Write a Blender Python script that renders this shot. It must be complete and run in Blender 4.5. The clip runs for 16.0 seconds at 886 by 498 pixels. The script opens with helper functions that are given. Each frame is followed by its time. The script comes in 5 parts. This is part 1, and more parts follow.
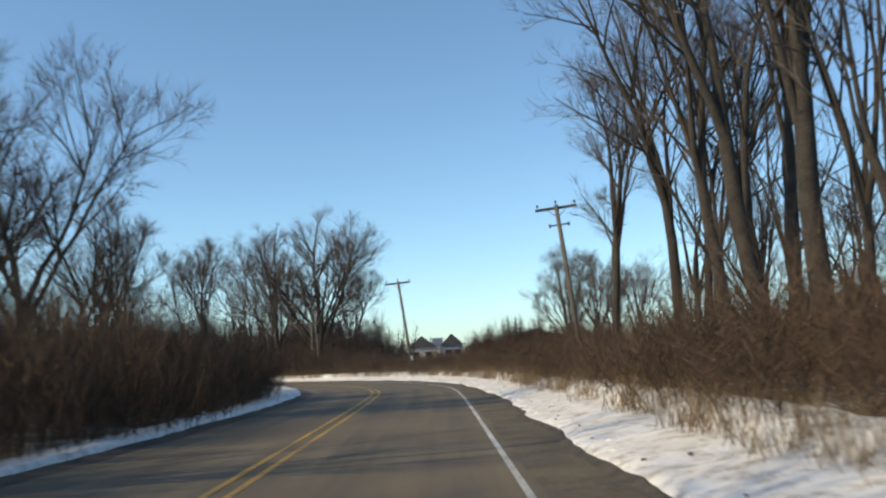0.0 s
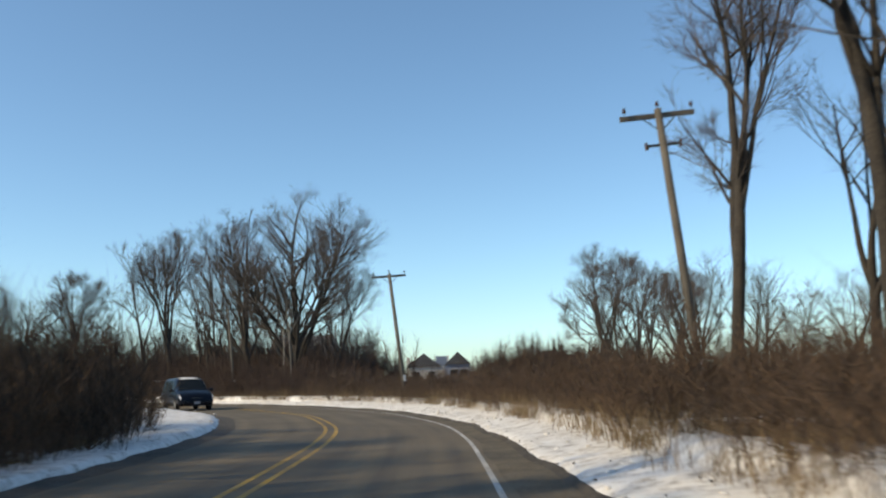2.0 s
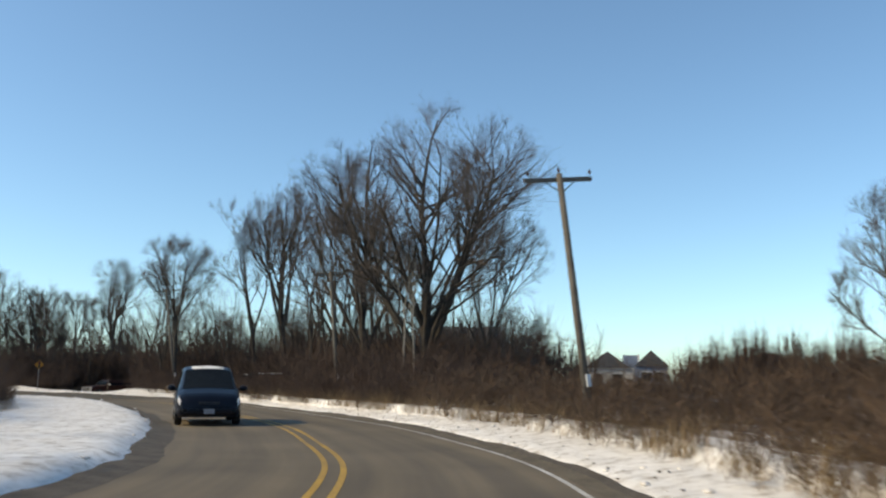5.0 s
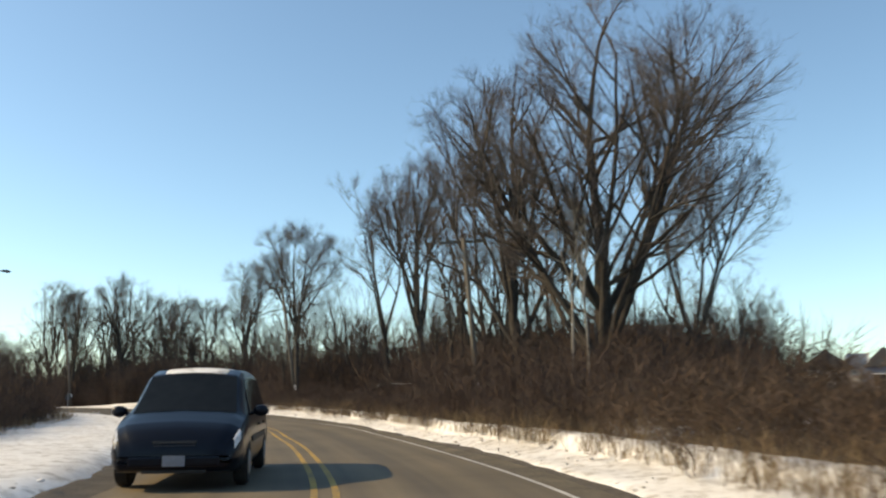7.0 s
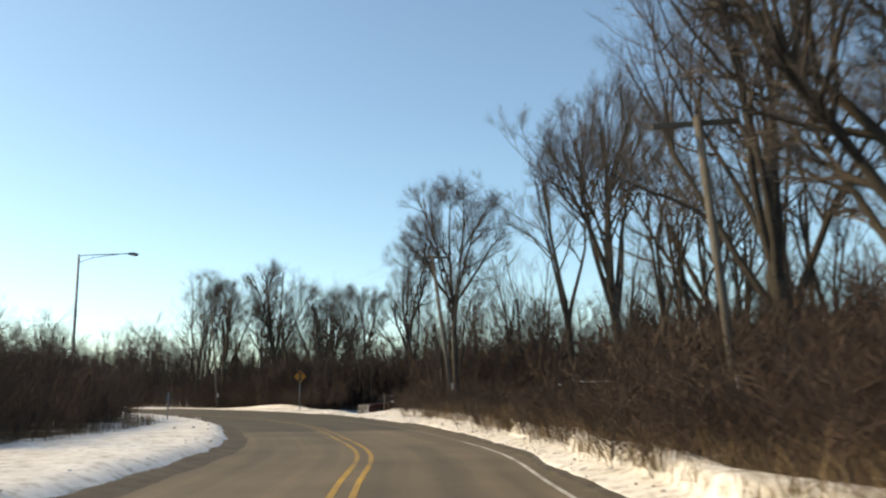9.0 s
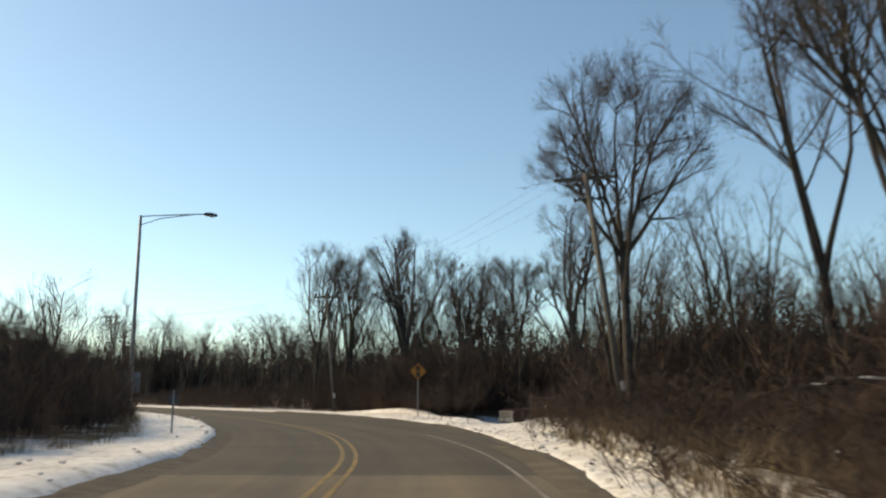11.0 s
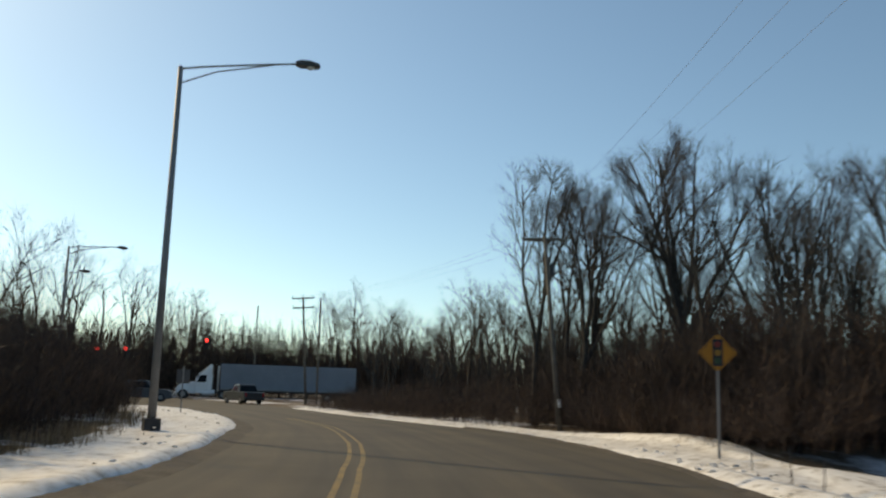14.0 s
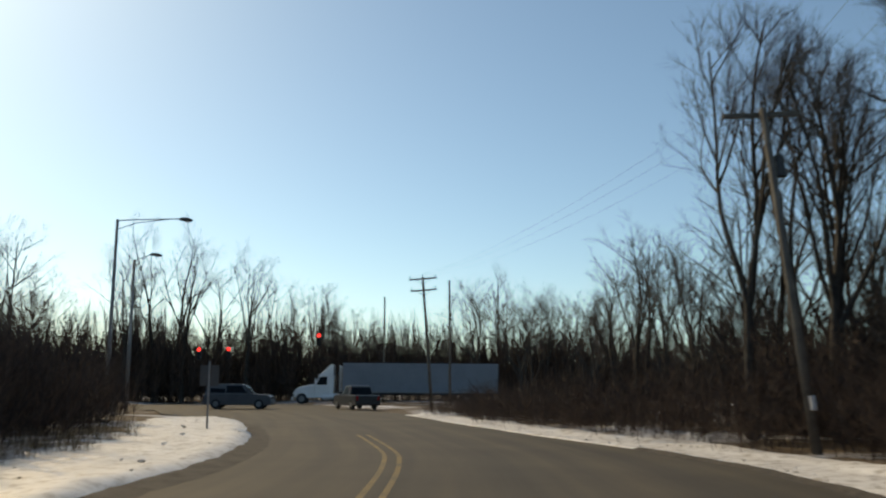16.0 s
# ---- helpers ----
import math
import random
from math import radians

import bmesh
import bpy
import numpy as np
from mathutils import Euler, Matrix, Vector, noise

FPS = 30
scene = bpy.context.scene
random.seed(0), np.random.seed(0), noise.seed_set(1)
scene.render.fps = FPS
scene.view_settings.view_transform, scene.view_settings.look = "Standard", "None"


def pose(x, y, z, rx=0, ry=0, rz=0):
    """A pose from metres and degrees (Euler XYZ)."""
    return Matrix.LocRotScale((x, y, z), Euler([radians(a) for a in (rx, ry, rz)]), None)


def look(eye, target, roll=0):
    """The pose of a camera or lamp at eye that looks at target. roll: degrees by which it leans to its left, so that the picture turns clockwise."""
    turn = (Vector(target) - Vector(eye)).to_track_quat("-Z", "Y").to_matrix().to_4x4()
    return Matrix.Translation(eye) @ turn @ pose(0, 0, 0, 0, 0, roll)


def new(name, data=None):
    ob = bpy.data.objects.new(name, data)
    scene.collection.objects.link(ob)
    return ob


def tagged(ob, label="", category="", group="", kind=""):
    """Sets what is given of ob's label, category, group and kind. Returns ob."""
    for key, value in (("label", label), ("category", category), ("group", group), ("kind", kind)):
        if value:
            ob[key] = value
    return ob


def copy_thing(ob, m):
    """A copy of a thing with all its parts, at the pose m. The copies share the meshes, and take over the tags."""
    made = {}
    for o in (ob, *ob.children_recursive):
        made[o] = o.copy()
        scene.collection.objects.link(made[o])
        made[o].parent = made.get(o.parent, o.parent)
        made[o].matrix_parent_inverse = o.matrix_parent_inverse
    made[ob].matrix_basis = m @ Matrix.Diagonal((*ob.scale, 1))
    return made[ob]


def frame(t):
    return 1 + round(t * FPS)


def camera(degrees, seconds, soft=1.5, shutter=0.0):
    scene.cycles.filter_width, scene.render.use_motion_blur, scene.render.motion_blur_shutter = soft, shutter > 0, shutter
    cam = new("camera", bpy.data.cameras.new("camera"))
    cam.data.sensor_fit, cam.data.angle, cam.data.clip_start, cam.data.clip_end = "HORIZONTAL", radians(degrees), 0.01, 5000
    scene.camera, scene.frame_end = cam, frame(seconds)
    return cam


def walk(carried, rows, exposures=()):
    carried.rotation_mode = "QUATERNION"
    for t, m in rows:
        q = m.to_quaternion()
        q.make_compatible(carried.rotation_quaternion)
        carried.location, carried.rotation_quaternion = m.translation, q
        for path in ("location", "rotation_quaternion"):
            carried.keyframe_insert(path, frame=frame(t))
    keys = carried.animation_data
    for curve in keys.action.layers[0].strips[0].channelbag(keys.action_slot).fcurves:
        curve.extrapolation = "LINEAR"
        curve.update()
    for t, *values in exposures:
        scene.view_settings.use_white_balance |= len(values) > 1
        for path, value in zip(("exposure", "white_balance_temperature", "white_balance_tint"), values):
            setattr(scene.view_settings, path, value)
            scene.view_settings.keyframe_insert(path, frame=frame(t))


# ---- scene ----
cam = camera(53.0, 16.0, soft=2.2, shutter=0.5)
PATH = [
    (0, (-0.219, 0.023, 1.402), (-0.143, 9.950, 2.603), -3.33),
    (0.5, (-0.122, 4.243, 1.397), (0.075, 14.166, 2.617), -3.02),
    (1, (-0.075, 8.391, 1.401), (0.086, 18.305, 2.696), -2.51),
    (1.5, (-0.079, 12.504, 1.397), (0.027, 22.408, 2.773), -2.12),
    (2, (-0.164, 16.620, 1.398), (-0.171, 26.517, 2.832), -1.55),
    (2.5, (-0.167, 20.562, 1.400), (-0.336, 30.462, 2.800), -1.13),
    (3, (-0.174, 24.272, 1.400), (-0.639, 34.164, 2.784), -0.79),
    (3.5, (-0.296, 27.926, 1.401), (-1.175, 37.788, 2.808), -0.17),
    (4, (-0.471, 31.765, 1.403), (-1.707, 41.586, 2.820), 0.23),
    (4.5, (-0.857, 35.801, 1.407), (-2.459, 45.566, 2.844), 0.49),
    (5, (-1.438, 39.862, 1.411), (-3.423, 49.553, 2.875), 0.58),
    (5.5, (-2.201, 43.778, 1.413), (-4.590, 53.373, 2.906), 0.52),
    (6, (-3.130, 47.375, 1.410), (-5.950, 56.848, 2.931), 0.28),
    (6.5, (-4.096, 50.813, 1.403), (-7.341, 60.146, 2.942), 0.06),
    (7, (-5.146, 54.137, 1.400), (-8.844, 63.295, 2.971), -0.37),
    (7.5, (-6.473, 57.568, 1.399), (-10.632, 66.522, 2.989), -0.60),
    (8, (-8.003, 61.000, 1.409), (-12.654, 69.707, 3.008), -0.38),
    (8.5, (-9.603, 64.332, 1.405), (-14.708, 72.782, 2.997), -0.10),
    (9, (-11.372, 67.654, 1.382), (-16.903, 75.833, 2.970), -0.20),
    (9.5, (-13.228, 71.194, 1.377), (-19.179, 79.074, 2.958), -0.11),
    (10, (-15.414, 75.016, 1.383), (-21.768, 82.576, 2.959), -0.00),
    (10.5, (-17.908, 78.900, 1.393), (-24.642, 86.123, 2.972), 0.15),
    (11, (-20.690, 82.628, 1.402), (-27.774, 89.504, 2.997), 0.37),
    (11.5, (-23.741, 85.979, 1.401), (-31.138, 92.506, 3.033), 0.69),
    (12, (-26.862, 89.171, 1.390), (-34.539, 95.350, 3.086), 0.76),
    (12.5, (-30.095, 92.159, 1.386), (-38.049, 97.968, 3.116), 1.45),
    (13, (-33.488, 94.970, 1.400), (-41.800, 100.247, 3.150), 1.89),
    (13.5, (-36.736, 97.449, 1.401), (-45.292, 102.354, 3.051), 1.92),
    (14, (-40.007, 99.672, 1.391), (-48.818, 104.122, 2.997), 1.84),
    (14.5, (-43.491, 101.824, 1.423), (-52.488, 105.896, 2.993), 1.27),
    (15, (-46.831, 103.712, 1.404), (-56.008, 107.375, 2.947), 0.78),
    (15.5, (-50.225, 105.408, 1.406), (-59.549, 108.679, 2.940), 0.62),
    (16, (-53.742, 106.969, 1.399), (-63.198, 109.821, 2.963), 0.31),
]
EXPOSURES = [(0.0, -0.06, 7500, 3), (2.0, -0.08, 7550, 3), (3.5, -0.12, 7300, 2), (6.5, 0.17, 8500, 4), (8.0, 0.22, 9150, 4), (9.0, 0.19, 9250, 4), (12.0, -0.22, 9300, 4), (13.5, -0.4, 9000, 3), (14.5, -0.44, 9050, 2), (16.0, -0.6, 8850, 3)]
walk(cam, [(t, look(eye, target, roll)) for t, eye, target, roll in PATH], EXPOSURES)

# ---- world and sun ----
SUN_ELEVATION, SUN_TURN = 34.0, 112.0  # turn: degrees to the left of +y
world = bpy.data.worlds.new("winter_sky")
scene.world = world
world.use_nodes = True
sky = world.node_tree.nodes.new("ShaderNodeTexSky")
sky.sky_type, sky.sun_disc = "NISHITA", False
sky.sun_elevation, sky.sun_rotation = radians(SUN_ELEVATION), radians(-SUN_TURN)
sky.altitude = 1200
sky.air_density, sky.dust_density, sky.ozone_density = 0.95, 1.5, 3.4
back = world.node_tree.nodes["Background"]
back.inputs["Strength"].default_value = 0.218
tint = world.node_tree.nodes.new("ShaderNodeMix")
tint.data_type, tint.blend_type = "RGBA", "MULTIPLY"
tint.inputs["Factor"].default_value = 1.0
tint.inputs["B"].default_value = (0.828, 0.962, 1.036, 1)  # clear cold air
world.node_tree.links.new(sky.outputs[0], tint.inputs["A"])
world.node_tree.links.new(tint.outputs["Result"], back.inputs["Color"])
sun = new("sun", bpy.data.lights.new("sun", "SUN"))
sun.data.energy, sun.data.angle, sun.data.color = 3.65, radians(0.55), (1.0, 0.81, 0.57)
a, e = radians(SUN_TURN), radians(SUN_ELEVATION)
sun.matrix_world = look((0, 0, 0), (math.sin(a) * math.cos(e), -math.cos(a) * math.cos(e), -math.sin(e)))


# ---- materials ----
def material(name, low, high, rough=0.8, scale=3.0, fine=40.0, bump=0.3, metal=0.0, depth=0.02, island=0.0, coat=0.0):
    """Two scales of noise between two colours, with fine relief."""
    m = bpy.data.materials.new(name)
    m.use_nodes = True
    n, link = m.node_tree.nodes, m.node_tree.links.new
    shader = n["Principled BSDF"]
    place = n.new("ShaderNodeTexCoord")
    big, small = n.new("ShaderNodeTexNoise"), n.new("ShaderNodeTexNoise")
    big.inputs["Scale"].default_value, small.inputs["Scale"].default_value = scale, fine
    big.inputs["Detail"].default_value, small.inputs["Detail"].default_value = 4, 3
    add = n.new("ShaderNodeMath")
    add.operation = "MULTIPLY_ADD"
    add.inputs[1].default_value = 0.45
    half = n.new("ShaderNodeMath")
    half.operation = "MULTIPLY"
    half.inputs[1].default_value = 0.55
    ramp = n.new("ShaderNodeValToRGB")
    ramp.color_ramp.elements[0].position, ramp.color_ramp.elements[1].position = 0.33, 0.67
    ramp.color_ramp.elements[0].color, ramp.color_ramp.elements[1].color = (*low, 1), (*high, 1)
    link(place.outputs["Object"], big.inputs["Vector"])
    link(place.outputs["Object"], small.inputs["Vector"])
    link(small.outputs["Fac"], add.inputs[0])
    link(big.outputs["Fac"], half.inputs[0])
    link(half.outputs[0], add.inputs[2])
    value = add.outputs[0]
    if island:
        geo, spread = n.new("ShaderNodeNewGeometry"), n.new("ShaderNodeMath")
        spread.operation = "MULTIPLY_ADD"
        spread.inputs[1].default_value = island
        link(geo.outputs["Random Per Island"], spread.inputs[0])
        shift = n.new("ShaderNodeMath")
        shift.operation = "SUBTRACT"
        shift.inputs[1].default_value = island / 2
        link(value, shift.inputs[0])
        link(shift.outputs[0], spread.inputs[2])
        value = spread.outputs[0]
    link(value, ramp.inputs["Fac"])
    link(ramp.outputs["Color"], shader.inputs["Base Color"])
    shader.inputs["Roughness"].default_value, shader.inputs["Metallic"].default_value = rough, metal
    shader.inputs["Coat Weight"].default_value = coat
    if bump:
        relief = n.new("ShaderNodeBump")
        relief.inputs["Strength"].default_value, relief.inputs["Distance"].default_value = bump, depth
        link(add.outputs[0], relief.inputs["Height"])
        link(relief.outputs["Normal"], shader.inputs["Normal"])
    return m


def glow(name, colour, strength):
    m = material(name, colour, colour, 0.4, bump=0)
    shader = m.node_tree.nodes["Principled BSDF"]
    shader.inputs["Emission Color"].default_value = (*colour, 1)
    shader.inputs["Emission Strength"].default_value = strength
    return m


def asphalt_material(name, low, high):
    """Worn asphalt: streaks along the lanes, wheel tracks, salt and patches. u runs across the road, v along it, both in metres."""
    m = material(name, low, high, 0.85, 0.35, 60.0, 0.25, depth=0.006)
    n, link = m.node_tree.nodes, m.node_tree.links.new
    shader = n["Principled BSDF"]
    base = shader.inputs["Base Color"].links[0].from_socket
    uv, stretch = n.new("ShaderNodeUVMap"), n.new("ShaderNodeMapping")
    stretch.inputs["Scale"].default_value = (1.6, 0.045, 1)
    link(uv.outputs[0], stretch.inputs["Vector"])
    streak = n.new("ShaderNodeTexNoise")
    streak.inputs["Scale"].default_value, streak.inputs["Detail"].default_value = 1.0, 5
    link(stretch.outputs[0], streak.inputs["Vector"])
    ramp = n.new("ShaderNodeValToRGB")
    ramp.color_ramp.elements[0].position, ramp.color_ramp.elements[1].position = 0.35, 0.7
    ramp.color_ramp.elements[0].color, ramp.color_ramp.elements[1].color = (0.72, 0.72, 0.74, 1), (1.25, 1.22, 1.16, 1)
    link(streak.outputs["Fac"], ramp.inputs["Fac"])
    mix = n.new("ShaderNodeMix")
    mix.data_type, mix.blend_type = "RGBA", "MULTIPLY"
    mix.inputs["Factor"].default_value = 1.0
    link(base, mix.inputs["A"])
    link(ramp.outputs["Color"], mix.inputs["B"])
    link(mix.outputs["Result"], shader.inputs["Base Color"])
    return m


def snow_material():
    """Old roadside snow: white with grit and dirty patches."""
    m = material("snow", (0.70, 0.67, 0.63), (0.93, 0.91, 0.88), 0.6, 0.7, 7.0, 0.4, depth=0.05)
    n, link = m.node_tree.nodes, m.node_tree.links.new
    shader = n["Principled BSDF"]
    base = shader.inputs["Base Color"].links[0].from_socket
    place, grit = n.new("ShaderNodeTexCoord"), n.new("ShaderNodeTexNoise")
    grit.inputs["Scale"].default_value, grit.inputs["Detail"].default_value = 3.4, 9
    grit.inputs["Roughness"].default_value = 0.72
    link(place.outputs["Object"], grit.inputs["Vector"])
    ramp = n.new("ShaderNodeValToRGB")
    ramp.color_ramp.elements[0].position, ramp.color_ramp.elements[1].position = 0.49, 0.68
    link(grit.outputs["Fac"], ramp.inputs["Fac"])
    mix = n.new("ShaderNodeMix")
    mix.data_type = "RGBA"
    link(ramp.outputs["Color"], mix.inputs["Factor"])
    link(base, mix.inputs["A"])
    mix.inputs["B"].default_value = (0.30, 0.25, 0.19, 1)
    link(mix.outputs["Result"], shader.inputs["Base Color"])
    return m


def litter_material():
    """Brown leaf litter and dead grass with patches of snow left between."""
    m = material("leaf_litter", (0.05, 0.032, 0.018), (0.17, 0.115, 0.065), 0.9, 1.2, 14.0, 0.8, depth=0.08)
    n, link = m.node_tree.nodes, m.node_tree.links.new
    shader = n["Principled BSDF"]
    base = shader.inputs["Base Color"].links[0].from_socket
    place, patch = n.new("ShaderNodeTexCoord"), n.new("ShaderNodeTexNoise")
    patch.inputs["Scale"].default_value, patch.inputs["Detail"].default_value = 0.16, 10
    patch.inputs["Roughness"].default_value = 0.68
    link(place.outputs["Object"], patch.inputs["Vector"])
    ramp = n.new("ShaderNodeValToRGB")
    ramp.color_ramp.elements[0].position, ramp.color_ramp.elements[1].position = 0.50, 0.60
    link(patch.outputs["Fac"], ramp.inputs["Fac"])
    mix = n.new("ShaderNodeMix")
    mix.data_type = "RGBA"
    link(ramp.outputs["Color"], mix.inputs["Factor"])
    link(base, mix.inputs["A"])
    mix.inputs["B"].default_value = (0.72, 0.72, 0.74, 1)
    link(mix.outputs["Result"], shader.inputs["Base Color"])
    return m


ASPHALT = asphalt_material("asphalt", (0.094, 0.076, 0.050), (0.172, 0.139, 0.093))
NEW_ASPHALT = asphalt_material("newer_asphalt", (0.052, 0.042, 0.028), (0.089, 0.073, 0.049))
SNOW, LITTER = snow_material(), litter_material()
YELLOW_LINE = material("worn_yellow_paint", (0.12, 0.095, 0.055), (0.60, 0.35, 0.03), 0.7, 0.45, 14, 0.2)
FADED_LINE = material("faded_yellow_paint", (0.10, 0.08, 0.04), (0.32, 0.20, 0.05), 0.75, 1.5, 25, 0.2)
FADED_WHITE = material("faded_white_paint", (0.10, 0.09, 0.07), (0.30, 0.28, 0.24), 0.75, 1.2, 25, 0.2)
WHITE_LINE = material("worn_white_paint", (0.20, 0.185, 0.16), (0.70, 0.69, 0.65), 0.7, 1.0, 18, 0.2)
SHOULDER = material("dirt_shoulder", (0.055, 0.045, 0.030), (0.165, 0.135, 0.092), 0.95, 1.1, 14, 0.6, depth=0.02)
GRIT = material("road_grit", (0.032, 0.027, 0.022), (0.11, 0.092, 0.074), 0.95, 2.0, 20, 0.8, depth=0.04)
BARK = material("grey_brown_bark", (0.021, 0.017, 0.014), (0.072, 0.059, 0.048), 0.9, 2.5, 18, 0.9, depth=0.03)
PALE_BARK = material("pale_grey_bark", (0.15, 0.135, 0.115), (0.32, 0.29, 0.25), 0.9, 2.5, 18, 0.6, depth=0.01)
TWIG = material("winter_twig", (0.055, 0.044, 0.040), (0.150, 0.122, 0.108), 0.85, 2.0, 15, 0, island=0.5)
BRUSH = material("bare_brush_stem", (0.036, 0.0220, 0.015), (0.130, 0.082, 0.050), 0.85, 0.25, 3.0, 0, island=0.6)
# Darker copy of the brush colour: shade between backlit stems is put into it.
SHADED_BRUSH = material("shaded_brush_stem", (0.027, 0.0168, 0.0128), (0.094, 0.057, 0.040), 0.85, 0.25, 3.0, 0, island=0.6)
GRASS = material("dry_grass", (0.10, 0.066, 0.034), (0.28, 0.20, 0.11), 0.85, 0.6, 6, 0, island=0.6)
POLE_WOOD = material("weathered_pole_wood", (0.075, 0.066, 0.056), (0.165, 0.145, 0.122), 0.85, 2.0, 30, 0.5)
STEEL = material("galvanised_steel", (0.17, 0.175, 0.18), (0.27, 0.275, 0.28), 0.6, 2.0, 25, 0.1, metal=0.3)
DARK_STEEL = material("dark_metal", (0.03, 0.03, 0.032), (0.07, 0.07, 0.072), 0.5, 3, 20, 0.1, metal=0.4)
CERAMIC = material("brown_ceramic", (0.05, 0.03, 0.025), (0.10, 0.06, 0.045), 0.25, 3, 20, 0)
SIGN_YELLOW = material("sign_yellow", (0.36, 0.145, 0.006), (0.43, 0.18, 0.008), 0.45, 2, 20, 0)
SIGN_BACK = material("sign_back_grey", (0.05, 0.05, 0.052), (0.08, 0.08, 0.082), 0.7, 2, 20, 0)
BLACK = material("matt_black", (0.012, 0.012, 0.013), (0.025, 0.025, 0.025), 0.6, 3, 20, 0)
RUBBER = material("tyre_rubber", (0.012, 0.012, 0.012), (0.03, 0.029, 0.027), 0.85, 6, 40, 0.2)
GLASS = material("dark_car_glass", (0.010, 0.013, 0.016), (0.016, 0.02, 0.024), 0.10, 1, 5, 0)
GLASS.node_tree.nodes["Principled BSDF"].inputs["Specular IOR Level"].default_value = 0.05
CHROME = material("chrome", (0.6, 0.6, 0.6), (0.72, 0.72, 0.72), 0.3, 3, 20, 0, metal=0.55)
LENS = material("lamp_lens", (0.55, 0.55, 0.55), (0.75, 0.75, 0.75), 0.1, 3, 20, 0, coat=0.8)
RED_LENS = material("red_lens", (0.25, 0.01, 0.01), (0.35, 0.02, 0.02), 0.15, 3, 20, 0, coat=0.8)
AMBER = material("amber_disc", (0.24, 0.12, 0.015), (0.28, 0.15, 0.018), 0.4, 3, 20, 0)
RED_DISC = material("red_disc", (0.16, 0.016, 0.012), (0.2, 0.02, 0.015), 0.4, 3, 20, 0)
GREEN_DISC = material("green_disc", (0.015, 0.05, 0.025), (0.02, 0.06, 0.03), 0.4, 3, 20, 0)
PLATE = material("plate_white", (0.22, 0.22, 0.24), (0.3, 0.3, 0.32), 0.5, 3, 20, 0)
NAVY_PAINT = material("navy_car_paint", (0.003, 0.004, 0.009), (0.004, 0.006, 0.012), 0.3, 1, 8, 0, coat=0.12)
NAVY_PAINT.node_tree.nodes["Principled BSDF"].inputs["Specular IOR Level"].default_value = 0.2
RED_PAINT = material("dark_red_car_paint", (0.028, 0.006, 0.006), (0.045, 0.009, 0.008), 0.3, 1, 8, 0, coat=0.3)
GREY_PAINT = material("grey_car_paint", (0.05, 0.055, 0.065), (0.08, 0.085, 0.095), 0.4, 1, 8, 0, coat=0.2)
DARK_PAINT = material("charcoal_car_paint", (0.012, 0.013, 0.015), (0.02, 0.021, 0.023), 0.4, 1, 8, 0, coat=0.2)
WHITE_PAINT = material("white_truck_paint", (0.6, 0.61, 0.62), (0.75, 0.76, 0.77), 0.35, 1, 8, 0, coat=0.6)
# White panels darkened to blue-grey: the shade on the near side is in the colour.
TRAILER = material("trailer_panel_shaded", (0.13, 0.155, 0.19), (0.19, 0.215, 0.25), 0.5, 0.4, 8, 0)
SIDING = material("blue_grey_siding", (0.13, 0.17, 0.24), (0.19, 0.23, 0.31), 0.8, 0.5, 8, 0.1)
PALE_SIDING = material("pale_siding", (0.42, 0.40, 0.37), (0.55, 0.53, 0.50), 0.8, 0.5, 8, 0.1)
BROWN_SHINGLE = material("brown_shingle", (0.06, 0.045, 0.035), (0.11, 0.085, 0.065), 0.9, 0.6, 6, 0.4)
TAN_SIDING = material("tan_siding", (0.24, 0.20, 0.15), (0.33, 0.28, 0.21), 0.8, 0.5, 8, 0.1)
SHINGLE = material("dark_shingle", (0.018, 0.019, 0.022), (0.045, 0.046, 0.05), 0.9, 0.6, 6, 0.4)
WIRE = material("power_wire", (0.03, 0.03, 0.03), (0.06, 0.06, 0.06), 0.6, 3, 20, 0)
SPRUCE = material("spruce_needles", (0.008, 0.018, 0.012), (0.03, 0.05, 0.03), 0.8, 1, 8, 0, island=0.5)
RED_LIGHT = glow("red_signal_light", (1.0, 0.03, 0.03), 6.0)


# ---- mesh helpers ----
def mesh_object(name, verts, faces, mat, parent=None, label="", smooth=False):
    me = bpy.data.meshes.new(name)
    me.from_pydata([tuple(v) for v in verts], [], faces)
    me.materials.append(mat)
    if smooth:
        me.polygons.foreach_set("use_smooth", np.ones(len(me.polygons), dtype=bool))
    me.update()
    ob = new(name, me)
    ob.parent = parent
    return tagged(ob, label)


def part(name, bm, mat, parent=None, label="", smooth=False):
    me = bpy.data.meshes.new(name)
    bm.to_mesh(me)
    bm.free()
    me.materials.append(mat)
    if smooth:
        me.polygons.foreach_set("use_smooth", np.ones(len(me.polygons), dtype=bool))
    ob = new(name, me)
    ob.parent = parent
    return tagged(ob, label)


def thing(name, m, label, category, group="", kind=""):
    ob = new(name)
    ob.empty_display_size = 0.3
    ob.matrix_world = m
    return tagged(ob, label, category, group, kind)


def box(size, at=(0, 0, 0), bevel=0.0, bm=None, turn=None):
    bm = bm or bmesh.new()
    m = Matrix.Translation(at) @ (turn or Matrix.Identity(4)) @ Matrix.Diagonal((*size, 1))
    made = bmesh.ops.create_cube(bm, size=1.0, matrix=m)["verts"]
    if bevel:
        edges = list({e for v in made for e in v.link_edges})
        bmesh.ops.bevel(bm, geom=edges, offset=bevel, segments=2, affect="EDGES", profile=0.6)
    return bm


